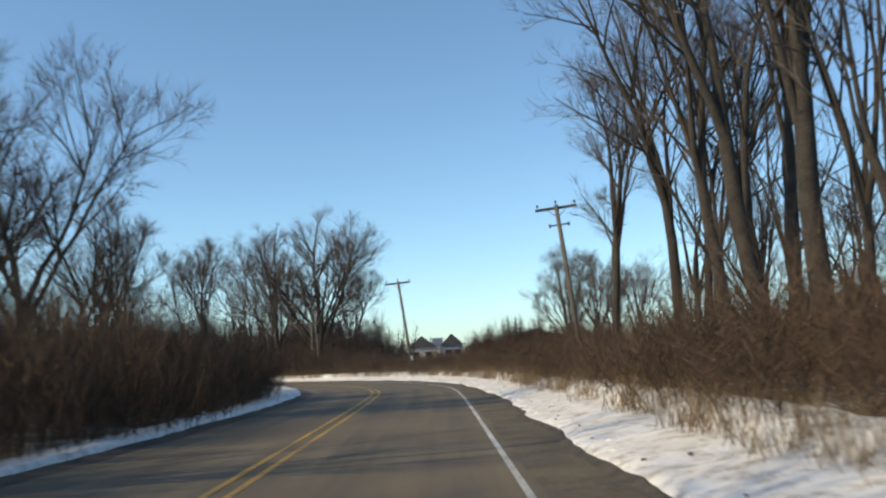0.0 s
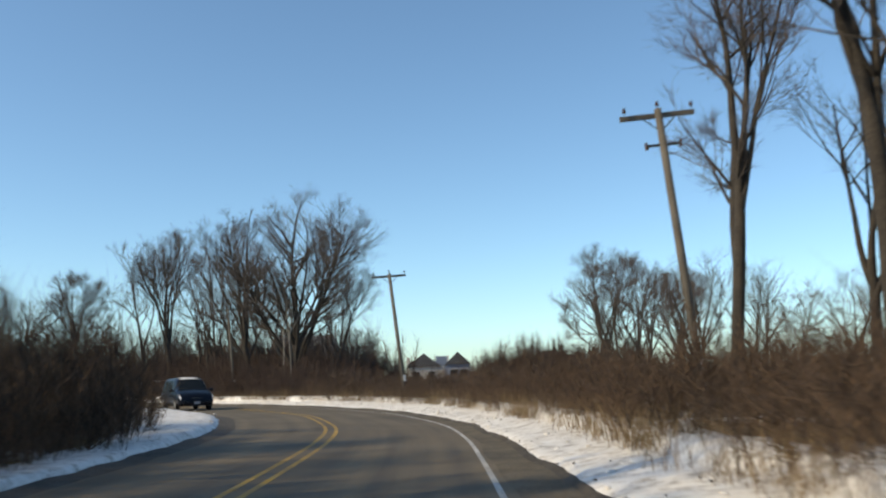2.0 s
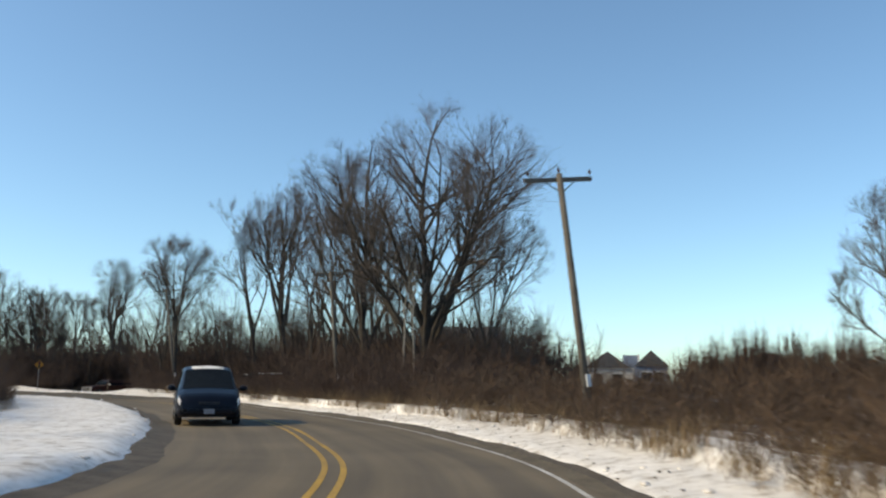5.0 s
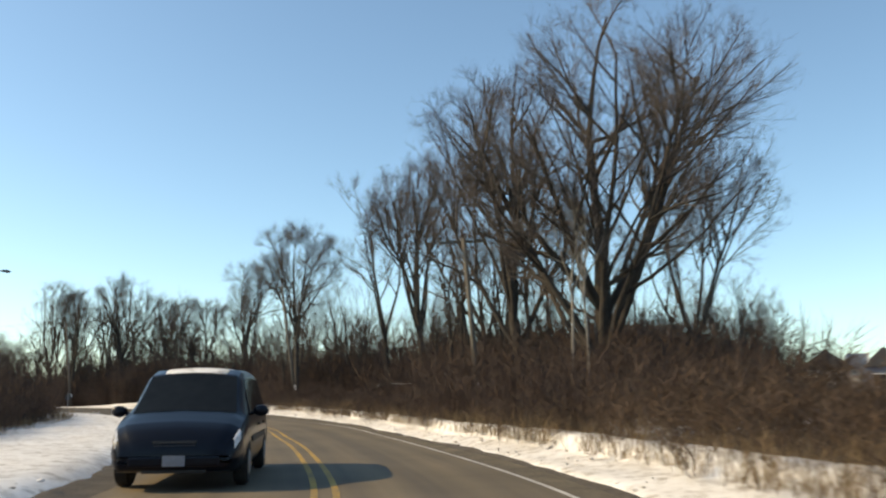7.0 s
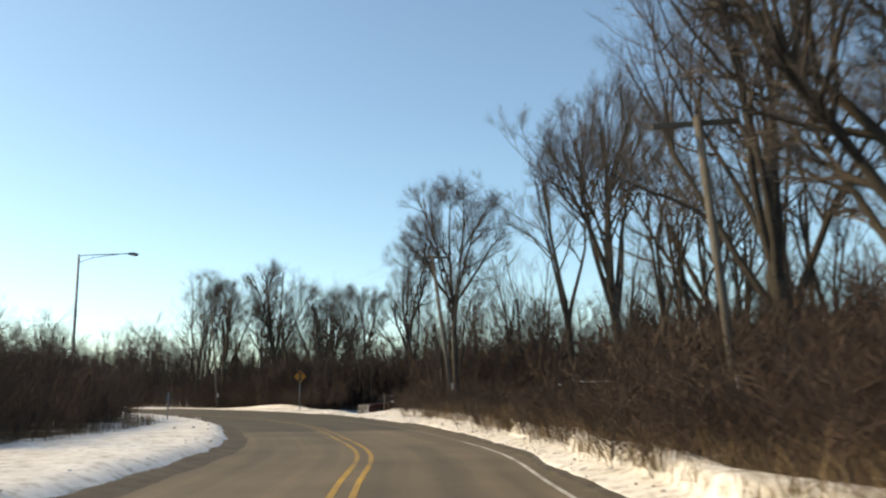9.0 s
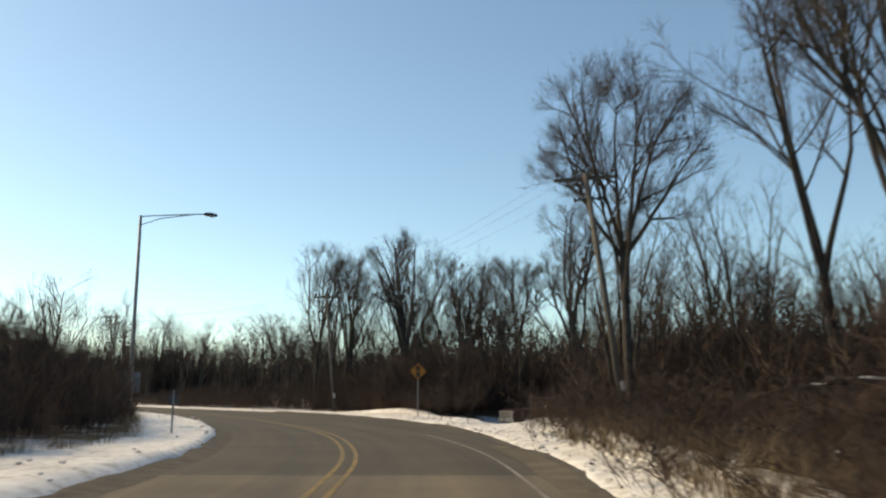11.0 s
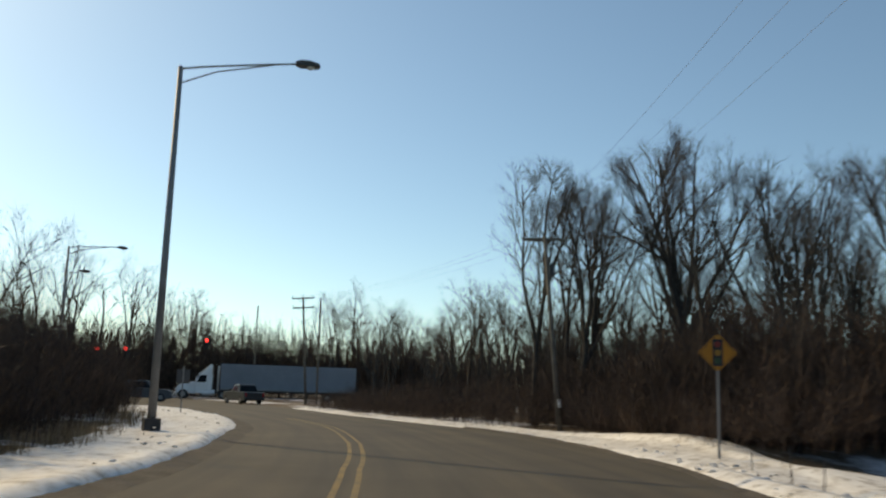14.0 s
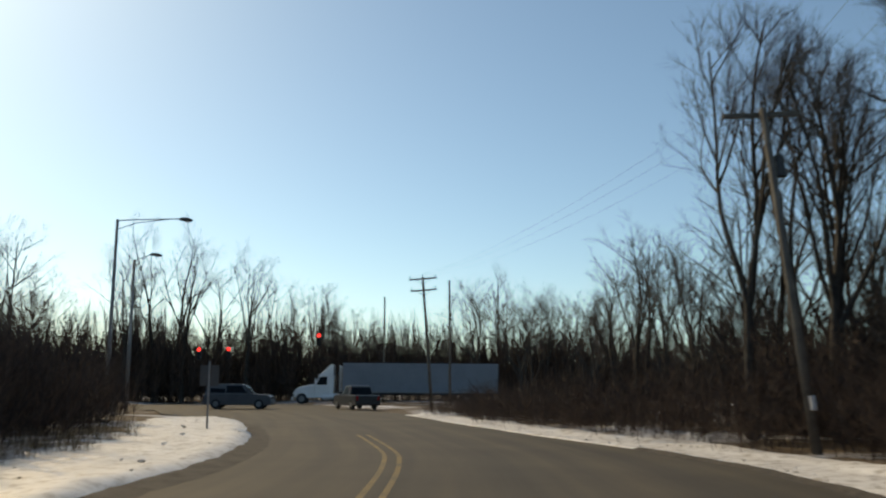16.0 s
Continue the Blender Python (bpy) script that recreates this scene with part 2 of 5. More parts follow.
def rod(p, q, r0, r1=None, sides=10, bm=None):
    """A tapered round bar from p to q."""
    bm = bm or bmesh.new()
    p, q = Vector(p), Vector(q)
    m = Matrix.Translation((p + q) / 2) @ (q - p).to_track_quat("Z", "Y").to_matrix().to_4x4()
    bmesh.ops.create_cone(bm, cap_ends=True, segments=sides, radius1=r0, radius2=r0 if r1 is None else r1, depth=(q - p).length, matrix=m)
    return bm


def outline(points, width, bevel=0.0, inset=0.0, top=0.0):
    """A side view (x ahead, z up) drawn across the width (y), narrower by inset above the height top."""
    bm = bmesh.new()
    rows = []
    for side in (-1, 1):
        rows.append([bm.verts.new((x, side * (width / 2 - (inset if z > top else 0)), z)) for x, z in points])
    n = len(points)
    bm.faces.new(rows[0])
    bm.faces.new(rows[1][::-1])
    for i in range(n):
        j = (i + 1) % n
        bm.faces.new((rows[0][j], rows[0][i], rows[1][i], rows[1][j]))
    bmesh.ops.recalc_face_normals(bm, faces=bm.faces)
    if bevel:
        bmesh.ops.bevel(bm, geom=list(bm.edges), offset=bevel, segments=2, affect="EDGES", profile=0.6)
    return bm


# ---- the road's line ----
LINE = [(-2.75, -60), (-2.8, -30), (-2.8, -2.5), (-2.85, 17.0), (-2.88, 25.0), (-2.95, 32.0), (-3.1, 37.4), (-3.55, 42.7), (-4.55, 48.0), (-6.1, 54.0), (-8.45, 59.4), (-11.5, 65.4), (-16.1, 72.5), (-20.1, 78.0),
        (-25.5, 84.9), (-34.6, 93.3), (-41.3, 98.3), (-47.4, 101.9), (-53.0, 104.5), (-57.2, 106.2), (-62.6, 108.0), (-70.3, 110.4), (-76.0, 111.6), (-90, 113.3), (-105, 113.9), (-122, 113.0)]


def smooth_line(points, step=0.5):
    p = np.array(points, float)
    p = np.vstack([2 * p[0] - p[1], p, 2 * p[-1] - p[-2]])
    out = []
    for i in range(1, len(p) - 2):
        n = max(2, int(np.linalg.norm(p[i + 1] - p[i]) / 0.5))
        t = np.linspace(0, 1, n, endpoint=False)[:, None]
        a, b, c, d = p[i - 1], p[i], p[i + 1], p[i + 2]
        out.append(0.5 * (2 * b + (c - a) * t + (2 * a - 5 * b + 4 * c - d) * t**2 + (3 * b - a - 3 * c + d) * t**3))
    out = np.vstack([*out, p[-2]])
    s = np.r_[0, np.cumsum(np.linalg.norm(np.diff(out, axis=0), axis=1))]
    grid = np.arange(0, s[-1], step)
    return np.stack([np.interp(grid, s, out[:, k]) for k in (0, 1)], 1), grid


CENTRE, STATION = smooth_line(LINE)
STATION = STATION - STATION[np.argmin(np.abs(CENTRE[:, 1] + 2.5) + (CENTRE[:, 1] > 5) * 1e3)]
AHEAD = np.gradient(CENTRE, axis=0)
AHEAD /= np.linalg.norm(AHEAD, axis=1)[:, None]
RIGHT = np.stack([AHEAD[:, 1], -AHEAD[:, 0]], 1)
S_END = STATION[-1]


def right_width(s):
    return np.interp(s, [0, 30, 42, 65, 75, 81, 86, 93, 100, 107, 112, 118, 124, 130, 139, 145, 150, 156, 165, 180], [4.45, 4.35, 4.0, 3.8, 3.85, 3.65, 3.5, 3.55, 4.0, 4.5, 4.6, 5.3, 6.2, 6.7, 7.3, 7.1, 6.5, 5.7, 5.1, 5.6])


def left_width(s):
    return np.interp(s, [0, 20, 30, 40, 63, 70, 80, 90, 98, 112, 122, 132, 142, 155, 168, 182], [4.3, 3.6, 3.3, 3.3, 3.5, 3.6, 3.5, 3.5, 3.2, 3.3, 3.2, 3.0, 2.8, 2.8, 3.6, 7.0])


def right_verge(s):
    return np.interp(s, [0, 28, 42, 55, 65, 72, 80, 88, 100, 108, 114, 122, 132, 140, 150, 180], [1.7, 1.4, 1.2, 1.3, 1.4, 0.95, 0.7, 0.65, 0.9, 0.9, 1.4, 2.4, 1.7, 1.1, 1.2, 0.7])


def left_verge(s):
    return np.interp(s, [0, 30, 40, 52, 62, 80, 95, 103, 110, 126, 135, 142, 150, 165, 175], [0.9, 1.0, 1.5, 4.0, 5.5, 5.0, 5.2, 4.0, 2.6, 2.6, 2.6, 3.4, 3.6, 4.0, 2.0])


def on_road(s, off):
    """The plan place at station s, off metres to the right of the centre line."""
    i = np.interp(s, STATION, np.arange(len(STATION)))
    k = np.clip(np.floor(i).astype(int), 0, len(STATION) - 2)
    f = (i - k)[..., None]
    return CENTRE[k] * (1 - f) + CENTRE[k + 1] * f + (RIGHT[k] * (1 - f) + RIGHT[k + 1] * f) * np.asarray(off)[..., None]


def station_of(x, y):
    d = (CENTRE[:, 0] - x) ** 2 + (CENTRE[:, 1] - y) ** 2
    k = int(np.argmin(d))
    return STATION[k], float((np.array((x, y)) - CENTRE[k]) @ RIGHT[k])


def ease(v):
    v = np.clip(v, 0, 1)
    return v * v * (3 - 2 * v)


def levels_out(s):
    """The outer bank dies away towards the junction."""
    return np.interp(s, [137, 146], [1.0, 0.2])


def land_height(s, off):
    """Height of the land beside the road: a low bank on the outside of the bend, nearly level inside."""
    out = 0.45 * levels_out(s) * ease((off - right_width(s) - 0.3) / 3.0)
    inside = 0.15 * ease((-off - left_width(s) - 0.5) / 4.0)
    road = np.where((off < right_width(s) + 0.3) & (-off < left_width(s) + 0.3), -0.12, 0.0)
    return out + inside + road


def drive_dip(x, y):
    """The level driveway where the red car stands."""
    stand = math.exp(-(((x + 51.4) ** 2 + (y - 120.0) ** 2) / 32.0) ** 2)
    apron = math.exp(-(((x + 47.4) ** 2 + (y - 113.9) ** 2) / 27.0) ** 2)
    return 0.86 * max(stand, 0.62 * apron)


def land_at(x, y):
    s, off = station_of(x, y)
    return float(land_height(s, off)) - drive_dip(x, y)


def strip(name, s0, s1, offs, heights, mat, step=0.5, label="", category="", wobble=0.0, uv=False):
    """A sheet along the road: offs(s) and heights(s) give the cross-section at each station."""
    ss = np.arange(s0, s1 + 1e-6, step)
    rows = [offs(s) for s in ss]
    n = len(rows[0])
    verts, coords = [], []
    for s, row in zip(ss, rows):
        place = on_road(np.full(n, s), np.array(row))
        for j, ((x, y), z, o) in enumerate(zip(place, heights(s), row)):
            h = wobble * (noise.fractal((x * 0.8, y * 0.8, 0.0), 1.0, 2.0, 3)) if wobble and j else 0.0
            verts.append((x, y, z + h - (drive_dip(x, y) if wobble and j > 6 else 0.0)))
            coords.append((o, s))
    faces = [(i * n + j, i * n + j + 1, (i + 1) * n + j + 1, (i + 1) * n + j) for i in range(len(ss) - 1) for j in range(n - 1)]
    ob = mesh_object(name, verts, faces, mat, smooth=True)
    me = ob.data
    if uv:
        layer = me.uv_layers.new(name="UVMap")
        for loop in me.loops:
            layer.data[loop.index].uv = coords[loop.vertex_index]
    return tagged(ob, label, category, kind="structure")


# ---- ground, road and snow ----
def build_ground():
    fine_x, fine_y = np.arange(-170, 90, 2.5), np.arange(-60, 240, 2.5)
    far = np.array([15, 40, 90, 180, 400, 900, 2000])
    xs = np.r_[-170 - far[::-1], fine_x, 87.5 + far]
    ys = np.r_[-60 - far[::-1], fine_y, 237.5 + far]
    verts = []
    for y in ys:
        for x in xs:
            s, off = station_of(x, y)
            z = float(land_height(s, off)) - 0.04 - drive_dip(x, y)
            if max(abs(x + 40) / 130, abs(y - 90) / 150) > 1.0:
                z = 0.3
            z += 0.10 * noise.noise((x * 0.15, y * 0.15, 3.0)) * min(1.0, max(0.0, abs(off) - 7) / 6)
            verts.append((x, y, z))
    w = len(xs)
    faces = [(j * w + i, j * w + i + 1, (j + 1) * w + i + 1, (j + 1) * w + i) for j in range(len(ys) - 1) for i in range(w - 1)]
    tagged(mesh_object("ground", verts, faces, LITTER, smooth=True), "brown leaf litter ground with patches of old snow", "ground", kind="structure")


build_ground()
ROAD_OFFS = np.linspace(0, 1, 9)
for name, s0, s1, mat, label in (("road", -45, 104, ASPHALT, "worn grey-brown asphalt two-lane road with salt stains"), ("road_junction", 104, S_END, NEW_ASPHALT, "darker newer asphalt leading to the junction")):
    strip(name, s0, s1, lambda s: list(-left_width(s) - 0.4 + ROAD_OFFS * (left_width(s) + right_width(s) + 0.8)), lambda s: [0.0] * 9, mat, 1.0, label, "road", uv=True)


def cross_road():
    """The road that runs across the end of the bend."""
    a, b = Vector((-113.0, 60.0)), Vector((-152.0, 205.0))
    d = (b - a).normalized()
    r = Vector((d.y, -d.x))
    verts, faces, n = [], [], 40
    for i in range(n + 1):
        p = a + (b - a) * i / n
        for o in (-9.5, -4, 0, 4, 9.5):
            q = p + r * o
            verts.append((q.x, q.y, -0.006))
    for i in range(n):
        for j in range(4):
            faces.append((i * 5 + j, i * 5 + j + 1, i * 5 + j + 6, i * 5 + j + 5))
    ob = mesh_object("road_crossing", verts, faces, NEW_ASPHALT)
    layer = ob.data.uv_layers.new(name="UVMap")
    for loop in ob.data.loops:
        co = ob.data.vertices[loop.vertex_index].co
        layer.data[loop.index].uv = ((co.x - a.x) * r.x + (co.y - a.y) * r.y, (co.x - a.x) * d.x + (co.y - a.y) * d.y)
    tagged(ob, "wide grey asphalt crossroad at the end of the bend", "road", kind="structure")


cross_road()


def paint(name, s0, s1, off, width, mat, label):
    strip(name, s0, s1, lambda s: [off(s) - width / 2, off(s) + width / 2], lambda s: [0.005] * 2, mat, 0.5, label, "road marking")


def stray(s):
    """The old centre line wanders off the middle towards the junction."""
    return float(np.interp(s, [98, 106, 118, 130, 138, 146, 153, 160], [0, 0.2, 0.3, 0.2, 0.6, 0.55, 0.45, 0.3]))


paint("centre_line_left", -45, 100, lambda s: -0.15, 0.10, YELLOW_LINE, "worn yellow painted centre line on the asphalt")
paint("centre_line_left_faded", 100, 157, lambda s: stray(s) - 0.15, 0.10, FADED_LINE, "faded dull yellow centre line on the asphalt")
paint("centre_line_right_faded", 100, 157, lambda s: stray(s) + 0.15, 0.10, FADED_LINE, "faded dull yellow centre line on the asphalt")
paint("centre_line_right", -45, 100, lambda s: 0.15, 0.10, YELLOW_LINE, "worn yellow painted centre line on the asphalt")
for name, s0, s1, mat, label in (("edge_line_right", -45, 96, WHITE_LINE, "worn white painted edge line on the asphalt"), ("edge_line_right_faded", 96, 118, FADED_WHITE, "faded white edge line on the asphalt")):
    paint(name, s0, s1, lambda s: float(np.interp(s, [0, 30, 65, 80, 95, 118], [3.42, 3.35, 3.3, 3.05, 3.1, 3.5])), 0.085, mat, label)


def ragged(s, side):
    """How far the snow's edge strays from its line."""
    return 0.16 * noise.noise((s * 0.3, side * 7.0, 1.0)) + 0.06 * noise.noise((s * 1.1, side * 7.0, 4.0)) + 0.04 * noise.noise((s * 3.1, side * 7.0, 8.0))


def snow_bank(name, side, width, verge, label, s0, s1):
    """Ploughed snow: a ragged lip at the road, a low ridge, then a bumpy slope that thins out under the brush."""
    t = [0.0, 0.02, 0.05, 0.09, 0.14, *np.linspace(0.2, 1.0, 17 if side > 0 else 24).tolist()]
    if side > 0:
        high = np.interp(t, [0, 0.04, 0.10, 0.18, 0.3, 0.55, 0.8, 0.9, 1.0], [-0.05, 0.05, 0.12, 0.17, 0.20, 0.28, 0.36, 0.38, 0.3]).tolist()
    else:
        high = np.interp(t, [0, 0.04, 0.09, 0.18, 0.3, 0.5, 0.9, 1.0], [-0.05, 0.13, 0.25, 0.28, 0.26, 0.22, 0.17, 0.05]).tolist()

    if side > 0:
        t += [1.12, 1.24, 1.36, 1.48, 1.6]
        high = high[:-3] + [0.40, 0.44, 0.47, 0.50, 0.51, 0.52, 0.52, 0.40]

    def offs(s):
        w, v = float(width(s)) + ragged(s, side), float(verge(s)) * 1.25 + 0.4 * noise.noise((s * 0.3, side * 3.0, 9.0))
        return [side * (w + v * k) for k in t]

    def tops(s):
        lift = 0.85 + 0.4 * noise.noise((s * 0.12, side * 5.0, 2.0))
        low = min(1.0, 0.35 + 0.3 * float(verge(s)))
        flat = float(levels_out(s)) if side > 0 else float(np.interp(s, [95, 112], [1.0, 0.5]))
        return [h * (flat + (1 - flat) * max(0.0, 1 - t[k] / 0.25) * 0.6 if h > 0 else 1) * (low + (1 - low) * min(1.0, max(0.0, t[k] - 0.8) * 5) if h > 0 else 1) * (lift + (1 - lift) * min(1.0, k / 12)) for k, h in enumerate(high)]

    strip(name, s0, s1, offs, tops, SNOW, 0.25, label, "snow", wobble=0.03)


snow_bank("snow_bank_right", 1, right_width, right_verge, "ploughed white snow bank with grit along the road", -45, 178)
snow_bank("snow_bank_left", -1, left_width, left_verge, "wide white snow verge on the inside of the bend", -45, 172)
for name, side, width, s0, s1 in (("grit_strip_left", -1, left_width, -45, 165), ("grit_strip_right", 1, right_width, -45, 150)):
    strip(name, s0, s1, lambda s: [side * (float(width(s)) + k * (0.6 if side > 0 else 1.9) + ragged(s, side)) for k in (-0.24, -0.15, -0.06, 0.03, 0.10, 0.18)],
          lambda s: [(0.002, 0.012, 0.03, 0.05, 0.06, 0.04)[k] * (1 + 0.5 * noise.noise((s * 0.9, side + 0.4 * k, 1))) for k in range(6)], GRIT, 0.2, "dark gritty slush at the edge of the asphalt", "slush")
strip("dirt_shoulder", -45, 112, lambda s: [float(np.interp(s, [0, 30, 65, 80, 95, 112], [3.6, 3.5, 3.45, 3.2, 3.2, 4.0])) + k * 0.5 * max(0.3, float(right_width(s)) - 3.4) + (0.12 * noise.noise((s * 0.35, 3.0, 5.0)) if k == 0 else 0) for k in range(3)],
      lambda s: [0.003, 0.012, 0.018], SHOULDER, 0.5, "brown dirt and grit shoulder outside the edge line", "shoulder")


# ---- bare trees ----
class Wood:
    """Collects tubes and thin twigs of one mesh."""

    def __init__(self):
        self.verts, self.faces = [], []

    def tube(self, points, radii, sides):
        first = len(self.verts)
        for k, (p, r) in enumerate(zip(points, radii)):
            d = (points[min(k + 1, len(points) - 1)] - points[max(k - 1, 0)]).normalized()
            u = d.orthogonal().normalized()
            v = d.cross(u)
            for i in range(sides):
                a = 2 * math.pi * i / sides
                self.verts.append(p + (u * math.cos(a) + v * math.sin(a)) * r)
        for k in range(len(points) - 1):
            for i in range(sides):
                j = (i + 1) % sides
                a, b = first + k * sides, first + (k + 1) * sides
                self.faces.append((a + i, a + j, b + j, b + i))

    def ribbon(self, points, w0, w1, rng):
        first = len(self.verts)
        d = (points[-1] - points[0]).normalized()
        side = d.cross(Vector((rng.uniform(-1, 1), rng.uniform(-1, 1), rng.uniform(-1, 1)))).normalized()
        n = len(points)
        for k, p in enumerate(points[:-1]):
            w = w0 + (w1 - w0) * k / (n - 1)
            self.verts += [p - side * w, p + side * w]
        self.verts.append(points[-1])
        for k in range(n - 2):
            a = first + 2 * k
            self.faces.append((a, a + 1, a + 3, a + 2))
        a = first + 2 * (n - 2)
        self.faces.append((a, a + 1, a + 2))


def grow_tree(seed, height, radius, fork=0.3, limbs=5, angle=(14, 34), lean=(0, 0), kids=(8, 7, 5, 3), spread=0.5, twig=0.0045, limb_share=0.72, light=False, dome=None, sweep=(22, 52), low_limb=0.55, shift=(0, 0)):
    """Returns trunk, limbs and twigs (Wood) of a bare tree."""
    rng = random.Random(seed)
    trunk, crown, arms = Wood(), Wood(), []

    def stem(p, d, length, n, jitter, up):
        points = [p.copy()]
        for _ in range(n):
            d = (d + Vector((rng.gauss(0, jitter), rng.gauss(0, jitter), rng.gauss(0, jitter) + up))).normalized()
            p = p + d * (length / n)
            points.append(p.copy())
        return points

    def off_axis(d, degrees, around=None):
        u = d.orthogonal().normalized()
        turn = Matrix.Rotation(rng.uniform(0, 2 * math.pi) if around is None else around, 3, d)
        return (d * math.cos(radians(degrees)) + (turn @ u) * math.sin(radians(degrees))).normalized()

    def along(points, t):
        k = t * (len(points) - 1)
        i = min(int(k), len(points) - 2)
        return points[i].lerp(points[i + 1], k - i), (points[i + 1] - points[i]).normalized()

    def inside(p, slack=1.0):
        """Whether p lies in the rounded outline of the crown."""
        if not dome:
            return True
        wide, mid, tall = dome
        return ((p.x - shift[0]) ** 2 + (p.y - shift[1]) ** 2) / wide**2 + ((p.z - mid) / tall) ** 2 < slack

    def side_shoots(points, length, r, level, wood):
        for _ in range(kids[level]):
            t = rng.uniform(0.22 if level else 0.28, 1.0)
            p, d = along(points, t)
            share = rng.uniform(0.35, 0.62) * (1.15 - 0.55 * t)
            nd = off_axis(d, rng.uniform(*sweep) * (1.0 if level < 1 else 0.82))
            shoot(p, nd, length * share, r * (1.05 - 0.7 * t) * rng.uniform(0.4, 0.62), level + 1, wood)

    def shoot(p, d, length, r, level, wood):
        if not inside(p, 0.85) and rng.random() < 0.35:
            return
        for _ in range(2):
            if not inside(p + d * length):
                length *= 0.65
        if not inside(p + d * length, 1.1):
            return
        if level == 1:
            n, sides = (3, 3) if light else (5, 5)
            pts = stem(p, d, length, n, 0.10, 0.05)
            wood.tube(pts, [r * (1 - 0.8 * k / n) + 0.006 for k in range(n + 1)], sides)
        elif level == 2:
            pts = stem(p, d, length, 3, 0.12, 0.06)
            if light:
                crown.ribbon(pts, max(r, twig), twig, rng)
            else:
                crown.tube(pts, [max(r * (1 - 0.7 * k / 3), twig) for k in range(4)], 3)
        elif level == 3:
            pts = stem(p, d, max(length, 0.45), 1 if light else 2, 0.13, 0.10)
            crown.ribbon(pts, max(r, twig * 1.4), twig, rng)
        else:
            pts = stem(p, d, max(length * 1.2, 0.5), 1, 0.12, 0.12)
            crown.ribbon(pts, twig * 1.1, twig * 0.6, rng)
        if level < len(kids):
            side_shoots(pts, max(length, 0.5), r, level, wood)

    base = Vector((0, 0, -0.3))
    d = Vector((lean[0], lean[1], 1)).normalized()
    low = stem(base, d, height * fork + 0.3, 5, 0.035, 0.02)
    trunk.tube(low, [radius * (1.35 if k == 0 else 1.08 - 0.05 * k) for k in range(6)], 8)
    first = rng.uniform(0, 6)
    for k in range(limbs):
        t = 1.0 if k < (3 if low_limb > 0.5 else 1) else rng.uniform(low_limb, 1.0)
        p, dd = along(low, t)
        nd = off_axis(dd, rng.uniform(*angle) * ((0.5 if low_limb > 0.5 else 0.15) if k == 0 else 1.0), first + k * 2.4)
        length = height * limb_share * rng.uniform(0.82, 1.05) * (1.1 if k == 0 else 1.0)
        for _ in range(6):
            if not inside(p + nd * length):
                length *= 0.92
        wood = Wood()
        pts = stem(p, nd, length, 8, 0.07, 0.035 + spread * 0.02)
        r0 = radius * (0.72 if k == 0 else rng.uniform(0.42, 0.62))
        radii = [r0 * (1 - 0.86 * (j / 8) ** 0.8) + 0.01 for j in range(9)]
        wood.tube(pts, radii, 6)
        side_shoots(pts, length, r0, 0, wood)
        arms.append(wood)
    return trunk, arms, crown


def plant(name, at, made, label, category, turn=0.0, size=1.0, group="", bark=None):
    """Sets a grown tree on the land: trunk, each limb and the crown of twigs are parts."""
    trunk, arms, crown = made
    z = land_at(*at)
    tree = thing(name, pose(at[0], at[1], z, 0, 0, turn) @ Matrix.Scale(size, 4), label, category, group)
    mesh_object("trunk", trunk.verts, trunk.faces, bark or BARK, tree, smooth=True)
    for arm in arms:
        mesh_object("limb", arm.verts, arm.faces, bark or BARK, tree, smooth=True)
    mesh_object("crown", crown.verts, crown.faces, TWIG, tree, "fine bare twigs")
    return tree


GREAT = grow_tree(14, 16.6, 0.35, 0.34, 12, (18, 50), kids=(11, 9, 8, 5), limb_share=0.68, twig=0.0033, dome=(6.9, 9.4, 7.2), sweep=(24, 58), low_limb=0.25, shift=(1.3, 0.6))
plant("great_tree", (-12.0, 86.9), GREAT, "huge bare many-stemmed spreading tree by the road", "tree", 0)
plant("companion_tree", (-16.9, 93.4), grow_tree(15, 16.0, 0.30, 0.26, 7, (8, 32), kids=(9, 8, 7, 5), limb_share=0.74, lean=(-0.10, -0.04), twig=0.0036, sweep=(24, 55), dome=(5.2, 9.6, 6.4), shift=(-1.6, -0.6)), "bare leaning tree beside the great tree", "tree", 0)
plant("companion_tree", (-9.6, 89.4), grow_tree(16, 11.5, 0.17, 0.22, 5, (10, 46), kids=(8, 8, 7, 4), limb_share=0.7, lean=(0.22, 0.1), twig=0.0036, dome=(4.2, 5.6, 4.8), shift=(2.2, 0.8)), "slim bare tree leaning away from the great tree", "tree", 0)
for x, y, seed, high in ((-12.3, 83.3, 71, 7.5), (-11.9, 83.6, 72, 6.6)):
    plant("sapling", (x, y), grow_tree(seed, high, 0.055, 0.55, 3, (6, 18), kids=(6, 5, 4, 2), limb_share=0.46, twig=0.0024), "slender pale-barked sapling in front of the great tree", "tree", 0, bark=PALE_BARK)
plant("fan_tree", (-28.5, 109.0), grow_tree(5, 17.4, 0.26, 0.38, 9, (5, 27), kids=(8, 8, 7, 4), limb_share=0.64, sweep=(18, 42), dome=(4.7, 12.0, 5.8), twig=0.0042), "tall bare fan-shaped tree behind the brush", "tree", 10)
plant("twin_stemmed_tree", (-31.0, 108.8), grow_tree(6, 12.8, 0.19, 0.34, 3, (8, 22), kids=(8, 7, 7, 4), limb_share=0.66, lean=(-0.1, 0), twig=0.0045), "slight bare two-stemmed tree beside the fan-shaped tree", "tree", 0)
